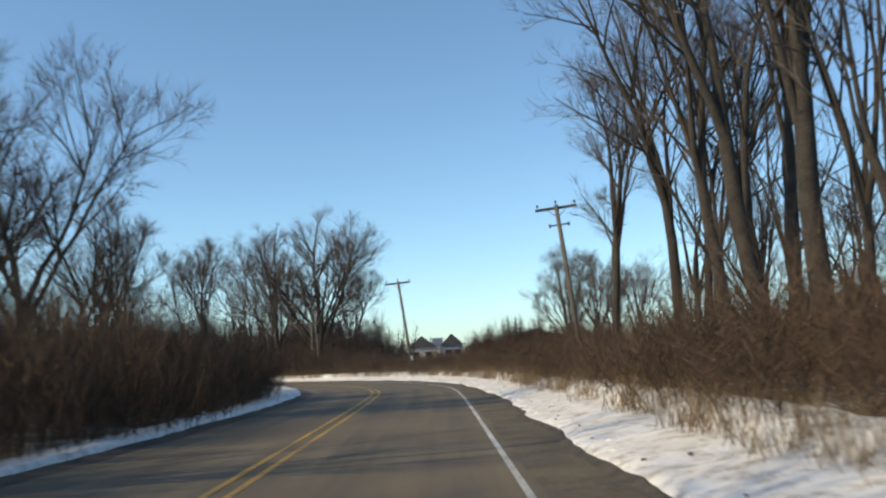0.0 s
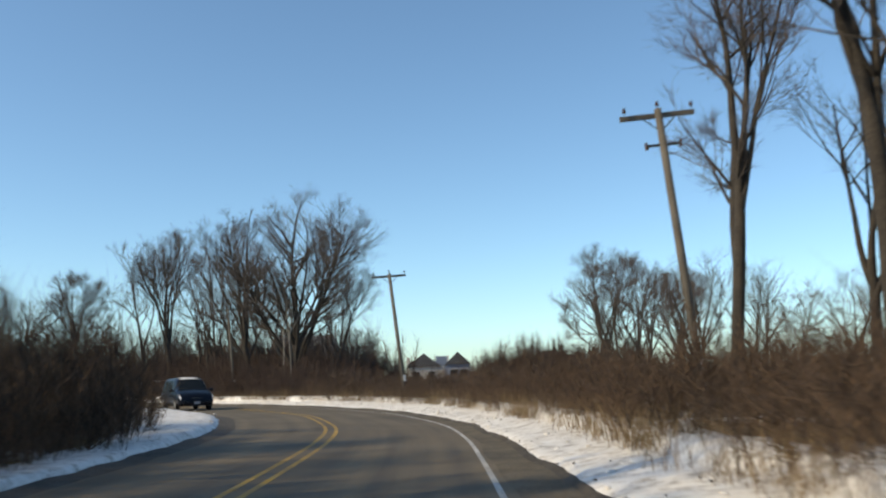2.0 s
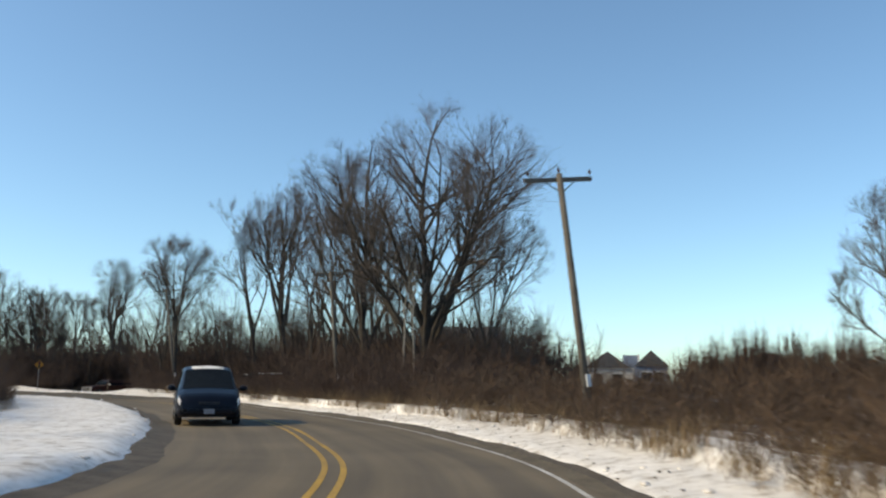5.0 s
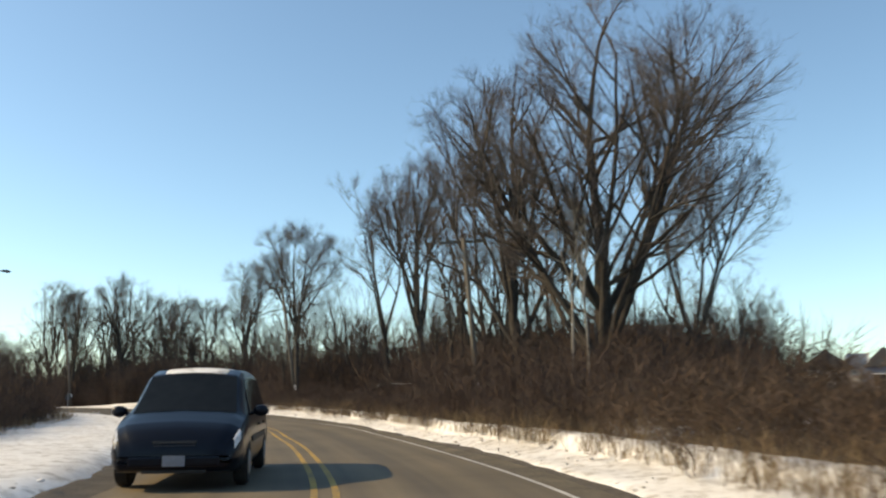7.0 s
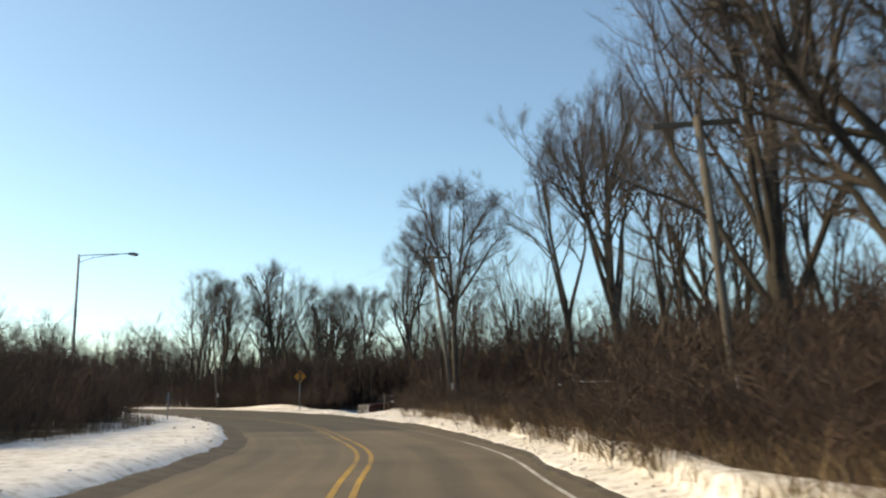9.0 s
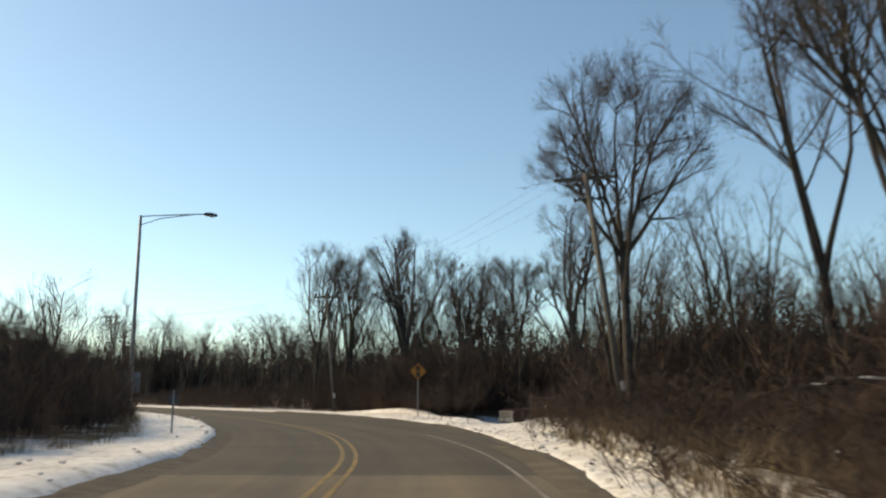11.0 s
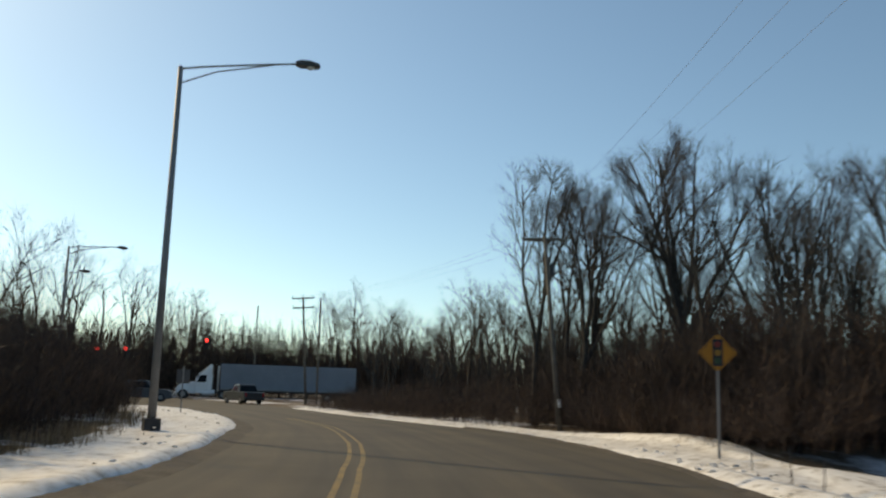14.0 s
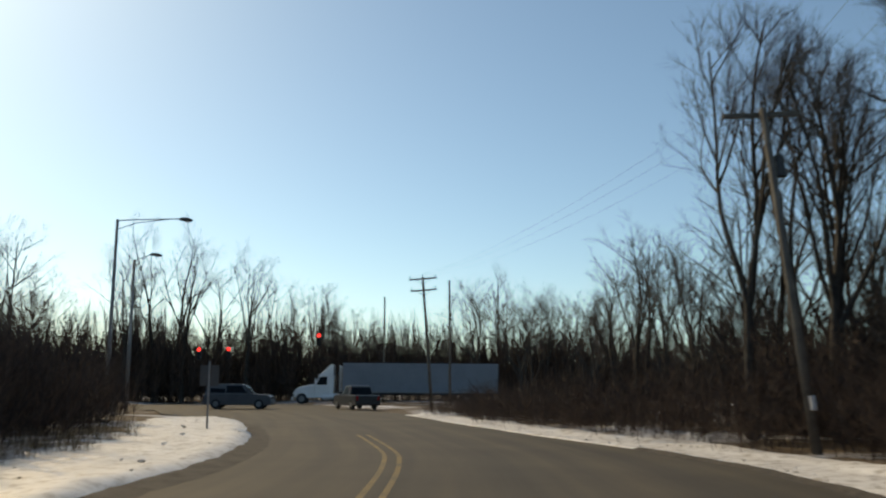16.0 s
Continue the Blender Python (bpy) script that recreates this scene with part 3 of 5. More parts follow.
plant("bare_tree", (-22.6, 104.6), grow_tree(17, 13.0, 0.2, 0.36, 5, (8, 26), kids=(7, 7, 7, 4), limb_share=0.64, twig=0.0042), "bare tree standing among undergrowth", "tree", 0)
plant("round_crowned_tree", (-38.0, 108.4), grow_tree(8, 13.3, 0.16, 0.44, 8, (12, 48), kids=(9, 8, 7, 5), limb_share=0.55, sweep=(24, 55), dome=(3.6, 9.4, 4.2), twig=0.0033, low_limb=0.7), "bare round-crowned tree behind a power pole", "tree", 80)
DENSE = plant("bare_tree", (12.6, 88.0), grow_tree(61, 11.0, 0.18, 0.26, 8, (12, 46), kids=(8, 8, 6, 4), limb_share=0.72, dome=(3.8, 6.2, 5.0), twig=0.0054), "bare full-crowned tree beyond roadside brush", "tree", 0, group="field trees")
for x, y, turn, size in ((15.6, 90.0, 70, 0.95), (19.0, 87.0, 160, 0.8)):
    copy_thing(DENSE, pose(x, y, land_at(x, y), 0, 0, turn)).scale = [size] * 3
plant("roadside_tree", (7.6, 41.0), grow_tree(21, 14.6, 0.19, 0.40, 5, (5, 19), kids=(9, 8, 7, 4), limb_share=0.58, lean=(0.10, 0), dome=(2.7, 9.0, 6.4), shift=(0.9, 0)), "slim bare forked tree rising from brush", "tree", 0)
TALL = [((9.2, 35.2), 22, 15, 0.23, 0), ((10.6, 36.4), 23, 15, 0.19, 50), ((9.7, 31.2), 24, 16, 0.24, 120), ((10.3, 27.9), 25, 18, 0.30, 10), ((11.6, 29.6), 28, 17, 0.24, 200), ((9.6, 22.8), 26, 18, 0.30, 70), ((13.2, 37.0), 27, 14, 0.2, 80)]
for place, seed, high, r, turn in TALL:
    plant("tall_tree", place, grow_tree(seed, high, r, 0.42, 4, (5, 17), kids=(9, 7, 6, 3), limb_share=0.60, lean=(-0.11 if seed == 25 else -0.02, 0)),
          "tall bare grey-barked tree rising from brush", "tree", turn if seed != 25 else 0, group="tall trees beside the straight")
for place, seed, high, r, turn in (((-13.4, 33.6), 31, 7.8, 0.14, 0), ((-15.2, 27.0), 32, 11.4, 0.19, 70), ((-12.0, 24.6), 33, 10.3, 0.17, 0), ((-16.6, 32.0), 34, 8.6, 0.15, 20), ((-14.4, 21.0), 35, 11.4, 0.18, 240)):
    plant("tangled_tree", place, grow_tree(seed, high, r, 0.28, 5, (12, 42), kids=(8, 7, 6, 4), limb_share=0.68, lean=(0.20 if seed == 33 else 0.05, 0), dome=(high * 0.42, high * 0.55, high * 0.5), shift=(2.2 if seed == 33 else 0, 0)),
          "bare dark tree with tangled branches above brush", "tree", turn, group="trees on the inside verge")

for place, high, r, fork, limbs, angle, lean, label in (
        ((-75.6, 122.7), 12.3, 0.15, 0.30, 4, (4, 14), (-0.02, 0), "tall slender bare tree with upright stems"),
        ((-74.2, 124.4), 11.2, 0.16, 0.34, 4, (6, 22), (0.03, 0), "tall bare tree with crooked limbs"),
        ((-77.0, 127.2), 12.0, 0.15, 0.36, 4, (5, 18), (0.02, 0), "tall bare tree standing behind a leaning power pole"),
        ((-69.6, 126.6), 13.4, 0.23, 0.34, 6, (8, 30), (-0.10, 0.04), "bare vase-shaped tree behind dark brush"),
        ((-65.0, 127.6), 11.4, 0.18, 0.32, 4, (8, 26), (-0.08, 0), "bare leaning tree with forked limbs"),
        ((-73.0, 138.8), 12.8, 0.22, 0.26, 5, (12, 38), (-0.06, 0), "bare low-forked tree deep in the woods"),
        ((-62.0, 129.4), 10.8, 0.16, 0.40, 4, (8, 28), (-0.03, 0), "slim bare tree among undergrowth"),
        ((-59.0, 132.8), 14.6, 0.22, 0.40, 6, (6, 24), (-0.03, 0), "tall bare tree behind the parked car"),
        ((-57.6, 130.6), 11.0, 0.15, 0.42, 4, (12, 36), (-0.05, 0), "small bare forked tree behind the parked car")):
    plant("bare_tree", place, grow_tree(int(high * 10), high, r, fork, limbs, angle, lean, kids=(8, 7, 6, 4), limb_share=0.70, twig=0.0036, sweep=(20, 48), dome=(high * 0.36, high * 0.56, high * 0.45)), label, "tree", 180 if "slender" in label else 0, group="trees at the end of the bend")

OPEN_GROUND = [(-51.6, 121.2, 3.2), (-50.0, 116.6, 4.2), (-51.6, 118.6, 3.6), (-47.6, 113.4, 3.4), (-45.4, 111.2, 3.3), (-43.0, 108.8, 1.9), (-53.5, 113.8, 1.6), (-44.0, 109.8, 2.7), (-69.2, 119.3, 1.7), (-67.6, 118.2, 1.3)]  # the drive

# Background woodland: five grown trees and three slighter ones, repeated.
WOODS = []
for k, (high, r, fork, limbs, angle) in enumerate(((11, 0.17, 0.35, 4, (8, 28)), (12.5, 0.2, 0.42, 4, (8, 24)), (9.5, 0.15, 0.3, 5, (12, 36)), (8, 0.13, 0.25, 5, (16, 42)), (12, 0.16, 0.5, 3, (6, 20)),
                                                  (10, 0.13, 0.35, 4, (8, 26)), (9, 0.12, 0.45, 3, (8, 24)), (8.5, 0.12, 0.3, 4, (12, 34)))):
    far = k > 4
    WOODS.append(plant("woodland_tree", (-60.0 - 3 * k, 146.0 + 2 * k), grow_tree(50 + k, high, r, fork, limbs, angle, kids=(5, 6, 5) if far else (6, 5, 5, 2), limb_share=0.64, twig=0.0065 if far else 0.0042, light=True),
                       "thin bare woodland tree behind the roadside brush", "tree", 20 * k, group="woodland trees"))
rng = random.Random(7)
DEEP_WOODS = []  # the growth too far off to tell its trees apart


def deep_tree(kind, x, y, size):
    """Adds a tree to the far woods, which stay one mesh."""
    turn = rng.uniform(0, 6.283)
    for child in WOODS[kind].children:
        child.data.calc_loop_triangles()
        v, f = np.empty(len(child.data.vertices) * 3, np.float32), np.empty(len(child.data.loop_triangles) * 3, np.int32)
        child.data.vertices.foreach_get("co", v)
        child.data.loop_triangles.foreach_get("vertices", f)
        v, c, k = v.reshape(-1, 3) * size, math.cos(turn), math.sin(turn)
        DEEP_WOODS.append((np.stack([v[:, 0] * c - v[:, 1] * k + x, v[:, 0] * k + v[:, 1] * c + y, v[:, 2] + land_at(x, y)], 1), f.reshape(-1, 3)))


def repeat_tree(kind, x, y, size):
    if any(math.hypot(x - a, y - b) < r + 0.4 for a, b, r in OPEN_GROUND) or (-6.0 < x < 9.0 and 78 < y < 125):
        return
    copy_thing(WOODS[kind], pose(x, y, land_at(x, y), rng.uniform(-3, 3), rng.uniform(-3, 3), rng.uniform(0, 360))).scale = [size] * 3


def scatter(count, s_range, off_range, sizes, kinds=(0, 1, 2, 3, 4), put=repeat_tree):
    for _ in range(count):
        x, y = (float(v) for v in on_road(np.array([rng.uniform(*s_range)]), np.array([rng.uniform(*off_range)]))[0])
        put(rng.choice(kinds), x, y, rng.uniform(*sizes))


scatter(36, (97, 170), (14.5, 28), (0.42, 0.64))
scatter(30, (104, 165), (24, 44), (0.65, 0.95), (5, 6, 7), deep_tree)
scatter(14, (16, 50), (12.5, 22), (0.45, 0.7), (2, 3, 7))
scatter(32, (-4, 44), (13, 34), (0.8, 1.2), (0, 2, 5, 7))
scatter(10, (45, 62), (22, 40), (0.5, 0.7), (2, 3, 7), deep_tree)
scatter(16, (82, 97), (13.5, 28), (0.36, 0.52), (0, 1, 2, 3))
scatter(8, (122, 143), (15, 30), (0.44, 0.62), (0, 1, 2, 4))
scatter(26, (143, 160), (14.5, 30), (0.6, 0.86), (0, 1, 2, 4))
scatter(26, (92, 150), (-20, -11), (0.42, 0.58), (2, 3))
scatter(34, (150, 186), (11, 30), (0.55, 0.85), (0, 2, 3, 7))
for k in range(10):
    repeat_tree(rng.choice((0, 1, 2, 4)), rng.uniform(-25, -14.5), rng.uniform(94, 109), rng.uniform(0.65, 0.95))
for k in range(30):
    repeat_tree(rng.choice((0, 1, 2, 4)), rng.uniform(-47, -31), rng.uniform(111, 130), rng.uniform(0.46, 0.64))
scatter(26, (106, 160), (12, 19), (0.36, 0.52), (5, 6, 7))
scatter(10, (-8, 45), (-24, -10), (0.6, 0.9), (2, 3, 5))
scatter(16, (-26, 13), (-17, -9.5), (0.8, 1.1), (0, 1, 2, 3), deep_tree)
for x, y, kind, size in ((10, 69, 3, 0.95), (12.2, 71, 2, 0.8), (14.5, 72, 3, 0.95), (16.5, 75, 2, 0.9), (12, 64, 3, 0.75), (21, 76, 2, 0.85), (26, 74, 3, 0.95), (18.5, 71, 3, 0.9), (-7.5, 96.5, 3, 0.62), (-8.4, 93.4, 3, 0.55),
                         (-78.3, 126.4, 4, 0.8), (-72.0, 129.0, 1, 0.72), (-64.5, 131.0, 1, 0.66), (-67.3, 130.8, 1, 0.8), (-58.6, 125.4, 0, 0.6),
                         (-51.9, 93.6, 3, 0.58), (-56.6, 95.9, 2, 0.6), (-63.4, 99.0, 3, 0.7), (-50.3, 92.4, 3, 0.52), (-151.6, 102.4, 1, 1.1), (-155.0, 105.2, 4, 1.25), (-152.1, 108.1, 1, 1.2), (-155.4, 111.4, 0, 1.2), (-152.5, 114.6, 1, 1.2), (-155.7, 118.0, 0, 1.15), (-161.9, 103.2, 0, 1.3), (-163.0, 106.9, 4, 1.3), (-151.0, 140.6, 2, 1.45), (-148.5, 145.0, 3, 1.65), (-152.5, 149.5, 2, 1.4), (-147.5, 153.0, 3, 1.6), (-97.7, 99.8, 3, 0.75), (-103.9, 100.4, 2, 0.72)):
    repeat_tree(kind, x, y, size)
for k in range(24):
    deep_tree(rng.choice((5, 6, 7)), rng.uniform(-185, -152), rng.uniform(75, 205), rng.uniform(1.0, 1.6))
for k in range(24):
    deep_tree(rng.choice((0, 5, 6, 7)), rng.uniform(-146, -120), rng.uniform(74, 94), rng.uniform(1.0, 1.4))


# ---- brush ----
def brush_clump(seed, wide, high, stems, twigs, thick):
    """One shrub of many thin upright stems that branch upward, as arrays of corners and three-cornered slivers."""
    rng = random.Random(seed)
    verts, faces = [], []

    def sliver(p, q, w):
        side = (q - p).cross(Vector((rng.uniform(-1, 1), rng.uniform(-1, 1), rng.uniform(-0.3, 0.3)))).normalized() * w
        faces.append((len(verts), len(verts) + 1, len(verts) + 2))
        verts.extend((p - side, p + side, q))

    for _ in range(stems):
        a, r = rng.uniform(0, 6.283), wide * 0.5 * math.sqrt(rng.random())
        p = Vector((math.cos(a) * r, math.sin(a) * r, -0.1))
        d = Vector((math.cos(a) * rng.uniform(-0.1, 0.4), math.sin(a) * rng.uniform(-0.1, 0.4), 1)).normalized()
        length = high * rng.uniform(0.5, 1.05)
        mid = p + d * length * 0.55
        d = (d + Vector((rng.gauss(0, 0.16), rng.gauss(0, 0.16), 0.0))).normalized()
        top = mid + d * length * 0.45
        sliver(p, mid + (mid - p) * 0.3, thick * 0.95)
        sliver(mid, top, thick * 0.75)
        for _ in range(twigs):
            t = 1 - rng.random() ** 0.8 * 0.85
            q = p.lerp(mid, t / 0.55) if t < 0.55 else mid.lerp(top, (t - 0.55) / 0.45)
            dd = (d + Vector((rng.gauss(0, 0.62), rng.gauss(0, 0.62), rng.gauss(0.0, 0.32)))).normalized()
            sliver(q, q + dd * rng.uniform(0.25, 0.85) * high / 2.4, thick * rng.uniform(0.5, 0.95))
    return np.array([tuple(v) for v in verts]), np.array(faces)


def join_stuff(name, pieces, mat, label, category):
    """Many clumps, joined into one mesh."""
    verts, faces, n = [], [], 0
    for v, f in pieces:
        verts.append(v)
        faces.append(f + n)
        n += len(v)
    v, f = np.vstack(verts).astype(np.float32), np.vstack(faces).astype(np.int32)
    me = bpy.data.meshes.new(name)
    me.vertices.add(len(v))
    me.vertices.foreach_set("co", v.ravel())
    me.loops.add(f.size)
    me.loops.foreach_set("vertex_index", f.ravel())
    me.polygons.add(len(f))
    me.polygons.foreach_set("loop_start", np.arange(0, f.size, f.shape[1], dtype=np.int32))
    me.polygons.foreach_set("loop_total", np.full(len(f), f.shape[1], dtype=np.int32))
    me.update(calc_edges=True)
    me.materials.append(mat)
    return tagged(new(name, me), label, category, kind="stuff")


def moved(piece, x, y, z, turn, size, tall=1.0):
    v, f = piece
    c, s = math.cos(turn) * size, math.sin(turn) * size
    return np.stack([v[:, 0] * c - v[:, 1] * s + x, v[:, 0] * s + v[:, 1] * c + y, v[:, 2] * size * tall + z], 1), f


CORE = [brush_clump(40 + k, 2.6, 2.3, 21, 40, 0.0102) for k in range(4)]
CLUMPS = [brush_clump(k, 2.6, 2.3, 31, 37, 0.0080) for k in range(7)]
COARSE = [brush_clump(20 + k, 2.6, 2.3, 20, 42, 0.0086) for k in range(5)]
FAR_CLUMPS = [brush_clump(30 + k, 2.6, 2.3, 17, 40, 0.0112) for k in range(5)]
DISTANT = [brush_clump(50 + k, 2.8, 2.3, 12, 38, 0.019) for k in range(4)]


def thicket(name, s_range, off, depth, step, tall, label, front=0.62, core=0.45, mat=None):
    pieces = []
    s = s_range[0]
    while s < s_range[1]:
        o = 0.0
        while o < depth:
            ss, oo = s + rng.uniform(-0.6, 0.6) * step, float(off(s)) + math.copysign(o, float(off(s))) + rng.uniform(-0.4, 0.4)
            x, y = (float(q) for q in on_road(np.array([ss]), np.array([oo]))[0])
            high = float(np.interp(s, *tall)) * (1 + 0.35 * noise.noise((ss * 0.22, oo * 0.3, 6.0))) * rng.uniform(0.85, 1.15) * (front + (1 - front) * min(1.0, o / 2.0))
            o += step * rng.uniform(0.8, 1.2)
            if any(math.hypot(x - a, y - b) < r for a, b, r in OPEN_GROUND):
                continue
            if o > 2.8 and rng.random() < core:
                pieces.append(moved(rng.choice(CORE), x, y, float(land_height(ss, oo)), rng.uniform(0, 6.28), rng.uniform(0.9, 1.2), high * 0.85 / 2.3))
                continue
            pieces.append(moved(rng.choice(CLUMPS), x, y, float(land_height(ss, oo)), rng.uniform(0, 6.28), rng.uniform(0.85, 1.15), high / 2.3))
        s += step
    return join_stuff(name, pieces, mat or BRUSH, label, "brush")


OUTER = lambda s: right_width(s) + right_verge(s) + float(np.interp(s, [40, 70, 95, 104, 110, 118, 132, 140, 146, 152, 160], [1.3, 1.2, 0.9, 0.85, 0.65, 1.15, 1.3, 1.4, 2.0, 1.6, 1.2]))
thicket("roadside_brush_outer", (-6, 76), OUTER, 4.6, 1.6, ([0, 22, 30, 40, 45, 58, 76], [3.0, 2.7, 2.0, 1.9, 2.0, 1.5, 1.7]), "dense tan-brown bare brush along the outer verge")
thicket("roadside_brush_bend", (76, 178), OUTER, 4.4, 1.6, ([76, 84, 91, 97, 106, 114, 130, 150, 178], [2.0, 2.3, 2.3, 1.4, 1.3, 1.9, 2.7, 2.8, 1.7]), "dense reddish-brown bare brush round the bend, toned down for shade", mat=SHADED_BRUSH)
thicket("inside_brush_dark", (-4, 47), lambda s: -(left_width(s) + left_verge(s) + 0.3), 4.6, 1.28, ([0, 30, 47], [3.6, 3.4, 2.6]),
        "tall dense dark brush beside the straight", 0.85, 0.6)
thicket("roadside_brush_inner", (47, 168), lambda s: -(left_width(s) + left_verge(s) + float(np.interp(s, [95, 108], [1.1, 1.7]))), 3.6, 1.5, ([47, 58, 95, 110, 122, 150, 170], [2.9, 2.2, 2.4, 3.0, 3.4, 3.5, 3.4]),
        "dense bare brush on the inside of the bend, toned down for shade", 0.8, 0.65, SHADED_BRUSH)


def deep_thicket(name, count, place, tall, label, clumps, mat=None):
    """Taller, coarser growth that closes the view behind the roadside brush."""
    pieces = []
    for _ in range(count):
        x, y = place()
        if any(math.hypot(x - a, y - b) < r + 1 for a, b, r in OPEN_GROUND):
            continue
        size = rng.uniform(1.5, 2.2)
        pieces.append(moved(rng.choice(clumps), x, y, land_at(x, y), rng.uniform(0, 6.28), size, rng.uniform(*tall) / 2.3 / size))
    return join_stuff(name, pieces, mat or SHADED_BRUSH, label, "brush")


def beside(s_range, off_range):
    def pick():
        x, y = on_road(np.array([rng.uniform(*s_range)]), np.array([rng.uniform(*off_range)]))[0]
        return float(x), float(y)
    return pick


deep_thicket("thicket_behind_bend", 290, beside((92, 160), (13.5, 24)), (3.2, 4.9), "tall dense bare undergrowth among the woodland trees", FAR_CLUMPS + CORE)
deep_thicket("thicket_behind_great_tree", 100, beside((82, 100), (10, 18)), (2.4, 3.8), "tall bare undergrowth round the great tree", COARSE + CORE)
def mound(name, at, wide, high, count, label, clumps=None):
    """A big rounded dark shrub: clumps heaped to a dome."""
    pieces = []
    for _ in range(count):
        r, a = math.sqrt(rng.random()), rng.uniform(0, 6.283)
        x, y = at[0] + math.cos(a) * r * wide, at[1] + math.sin(a) * r * wide
        tall = high * math.sqrt(max(0.15, 1 - 0.85 * r * r)) * rng.uniform(0.85, 1.0)
        pieces.append(moved(rng.choice(clumps or COARSE + CORE), x, y, land_at(x, y), rng.uniform(0, 6.28), 0.8, tall / 2.3 / 0.8))
    return join_stuff(name, pieces, SHADED_BRUSH, label, "brush")


mound("rounded_shrub", (-60.1, 119.7), 2.8, 4.9, 60, "big rounded dark vine-covered shrub behind a warning sign")
mound("shrub_by_pole", (-68.3, 123.0), 2.0, 3.6, 22, "rounded dark shrub beside a leaning power pole")
for x, y, wide, high in ((6.0, 127.4, 2.6, 5.6), (9.6, 126.4, 2.8, 6.6), (13.4, 125.6, 2.8, 6.2), (17.4, 125.2, 3.0, 7.2), (22.0, 124.0, 2.8, 6.6)):
    mound("field_shrub", (x, y), wide, high, 34, "rounded bare grey-brown shrub at the field's edge", DISTANT)
deep_thicket("thicket_behind_spruce", 60, lambda: (rng.uniform(-46, -30), rng.uniform(112.5, 128)), (2.4, 3.8), "dark bare undergrowth round a spruce", COARSE + CORE)
deep_thicket("thicket_deep_in_woods", 170, beside((100, 168), (24, 40)), (4.8, 7.5), "hazy bare undergrowth deep in the woods", DISTANT)
deep_thicket("thicket_beyond_straight", 110, beside((-4, 48), (12.5, 32)), (1.8, 2.8), "bare scrub stretching away from the road", COARSE, BRUSH)
deep_thicket("scrub_before_house", 150, lambda: (rng.uniform(-10, 75), rng.uniform(86, 134)), (1.0, 1.6), "low bare scrub in front of the far houses", FAR_CLUMPS + CORE)
deep_thicket("thicket_inside_bend", 110, beside((44, 160), (-20, -11)), (3.2, 4.8), "tall dark undergrowth on the inside of the bend", COARSE + CORE)
deep_thicket("thicket_beyond_crossroad", 370, lambda: (rng.uniform(-170, -152), rng.uniform(84, 190)), (7.4, 10.6), "dark bare undergrowth beyond the crossroad", DISTANT)
deep_thicket("thicket_by_junction", 130, lambda: (rng.uniform(-114, -86), rng.uniform(80, 99.5)), (3.6, 5.4), "dark bare undergrowth beside the junction", FAR_CLUMPS + CORE)


def far_place():
    """Somewhere on the far edge of the fields, well beyond the houses."""
    a, r = radians(rng.uniform(-40, 80)), rng.uniform(205, 260)
    return math.sin(a) * r, 50 + math.cos(a) * r


join_stuff("distant_trees", DEEP_WOODS, TWIG, "thin bare trees standing deep in the woods", "woods")
deep_thicket("distant_woods", 190, far_place, (4.0, 7.5), "pale brown line of bare woods on the horizon", DISTANT)


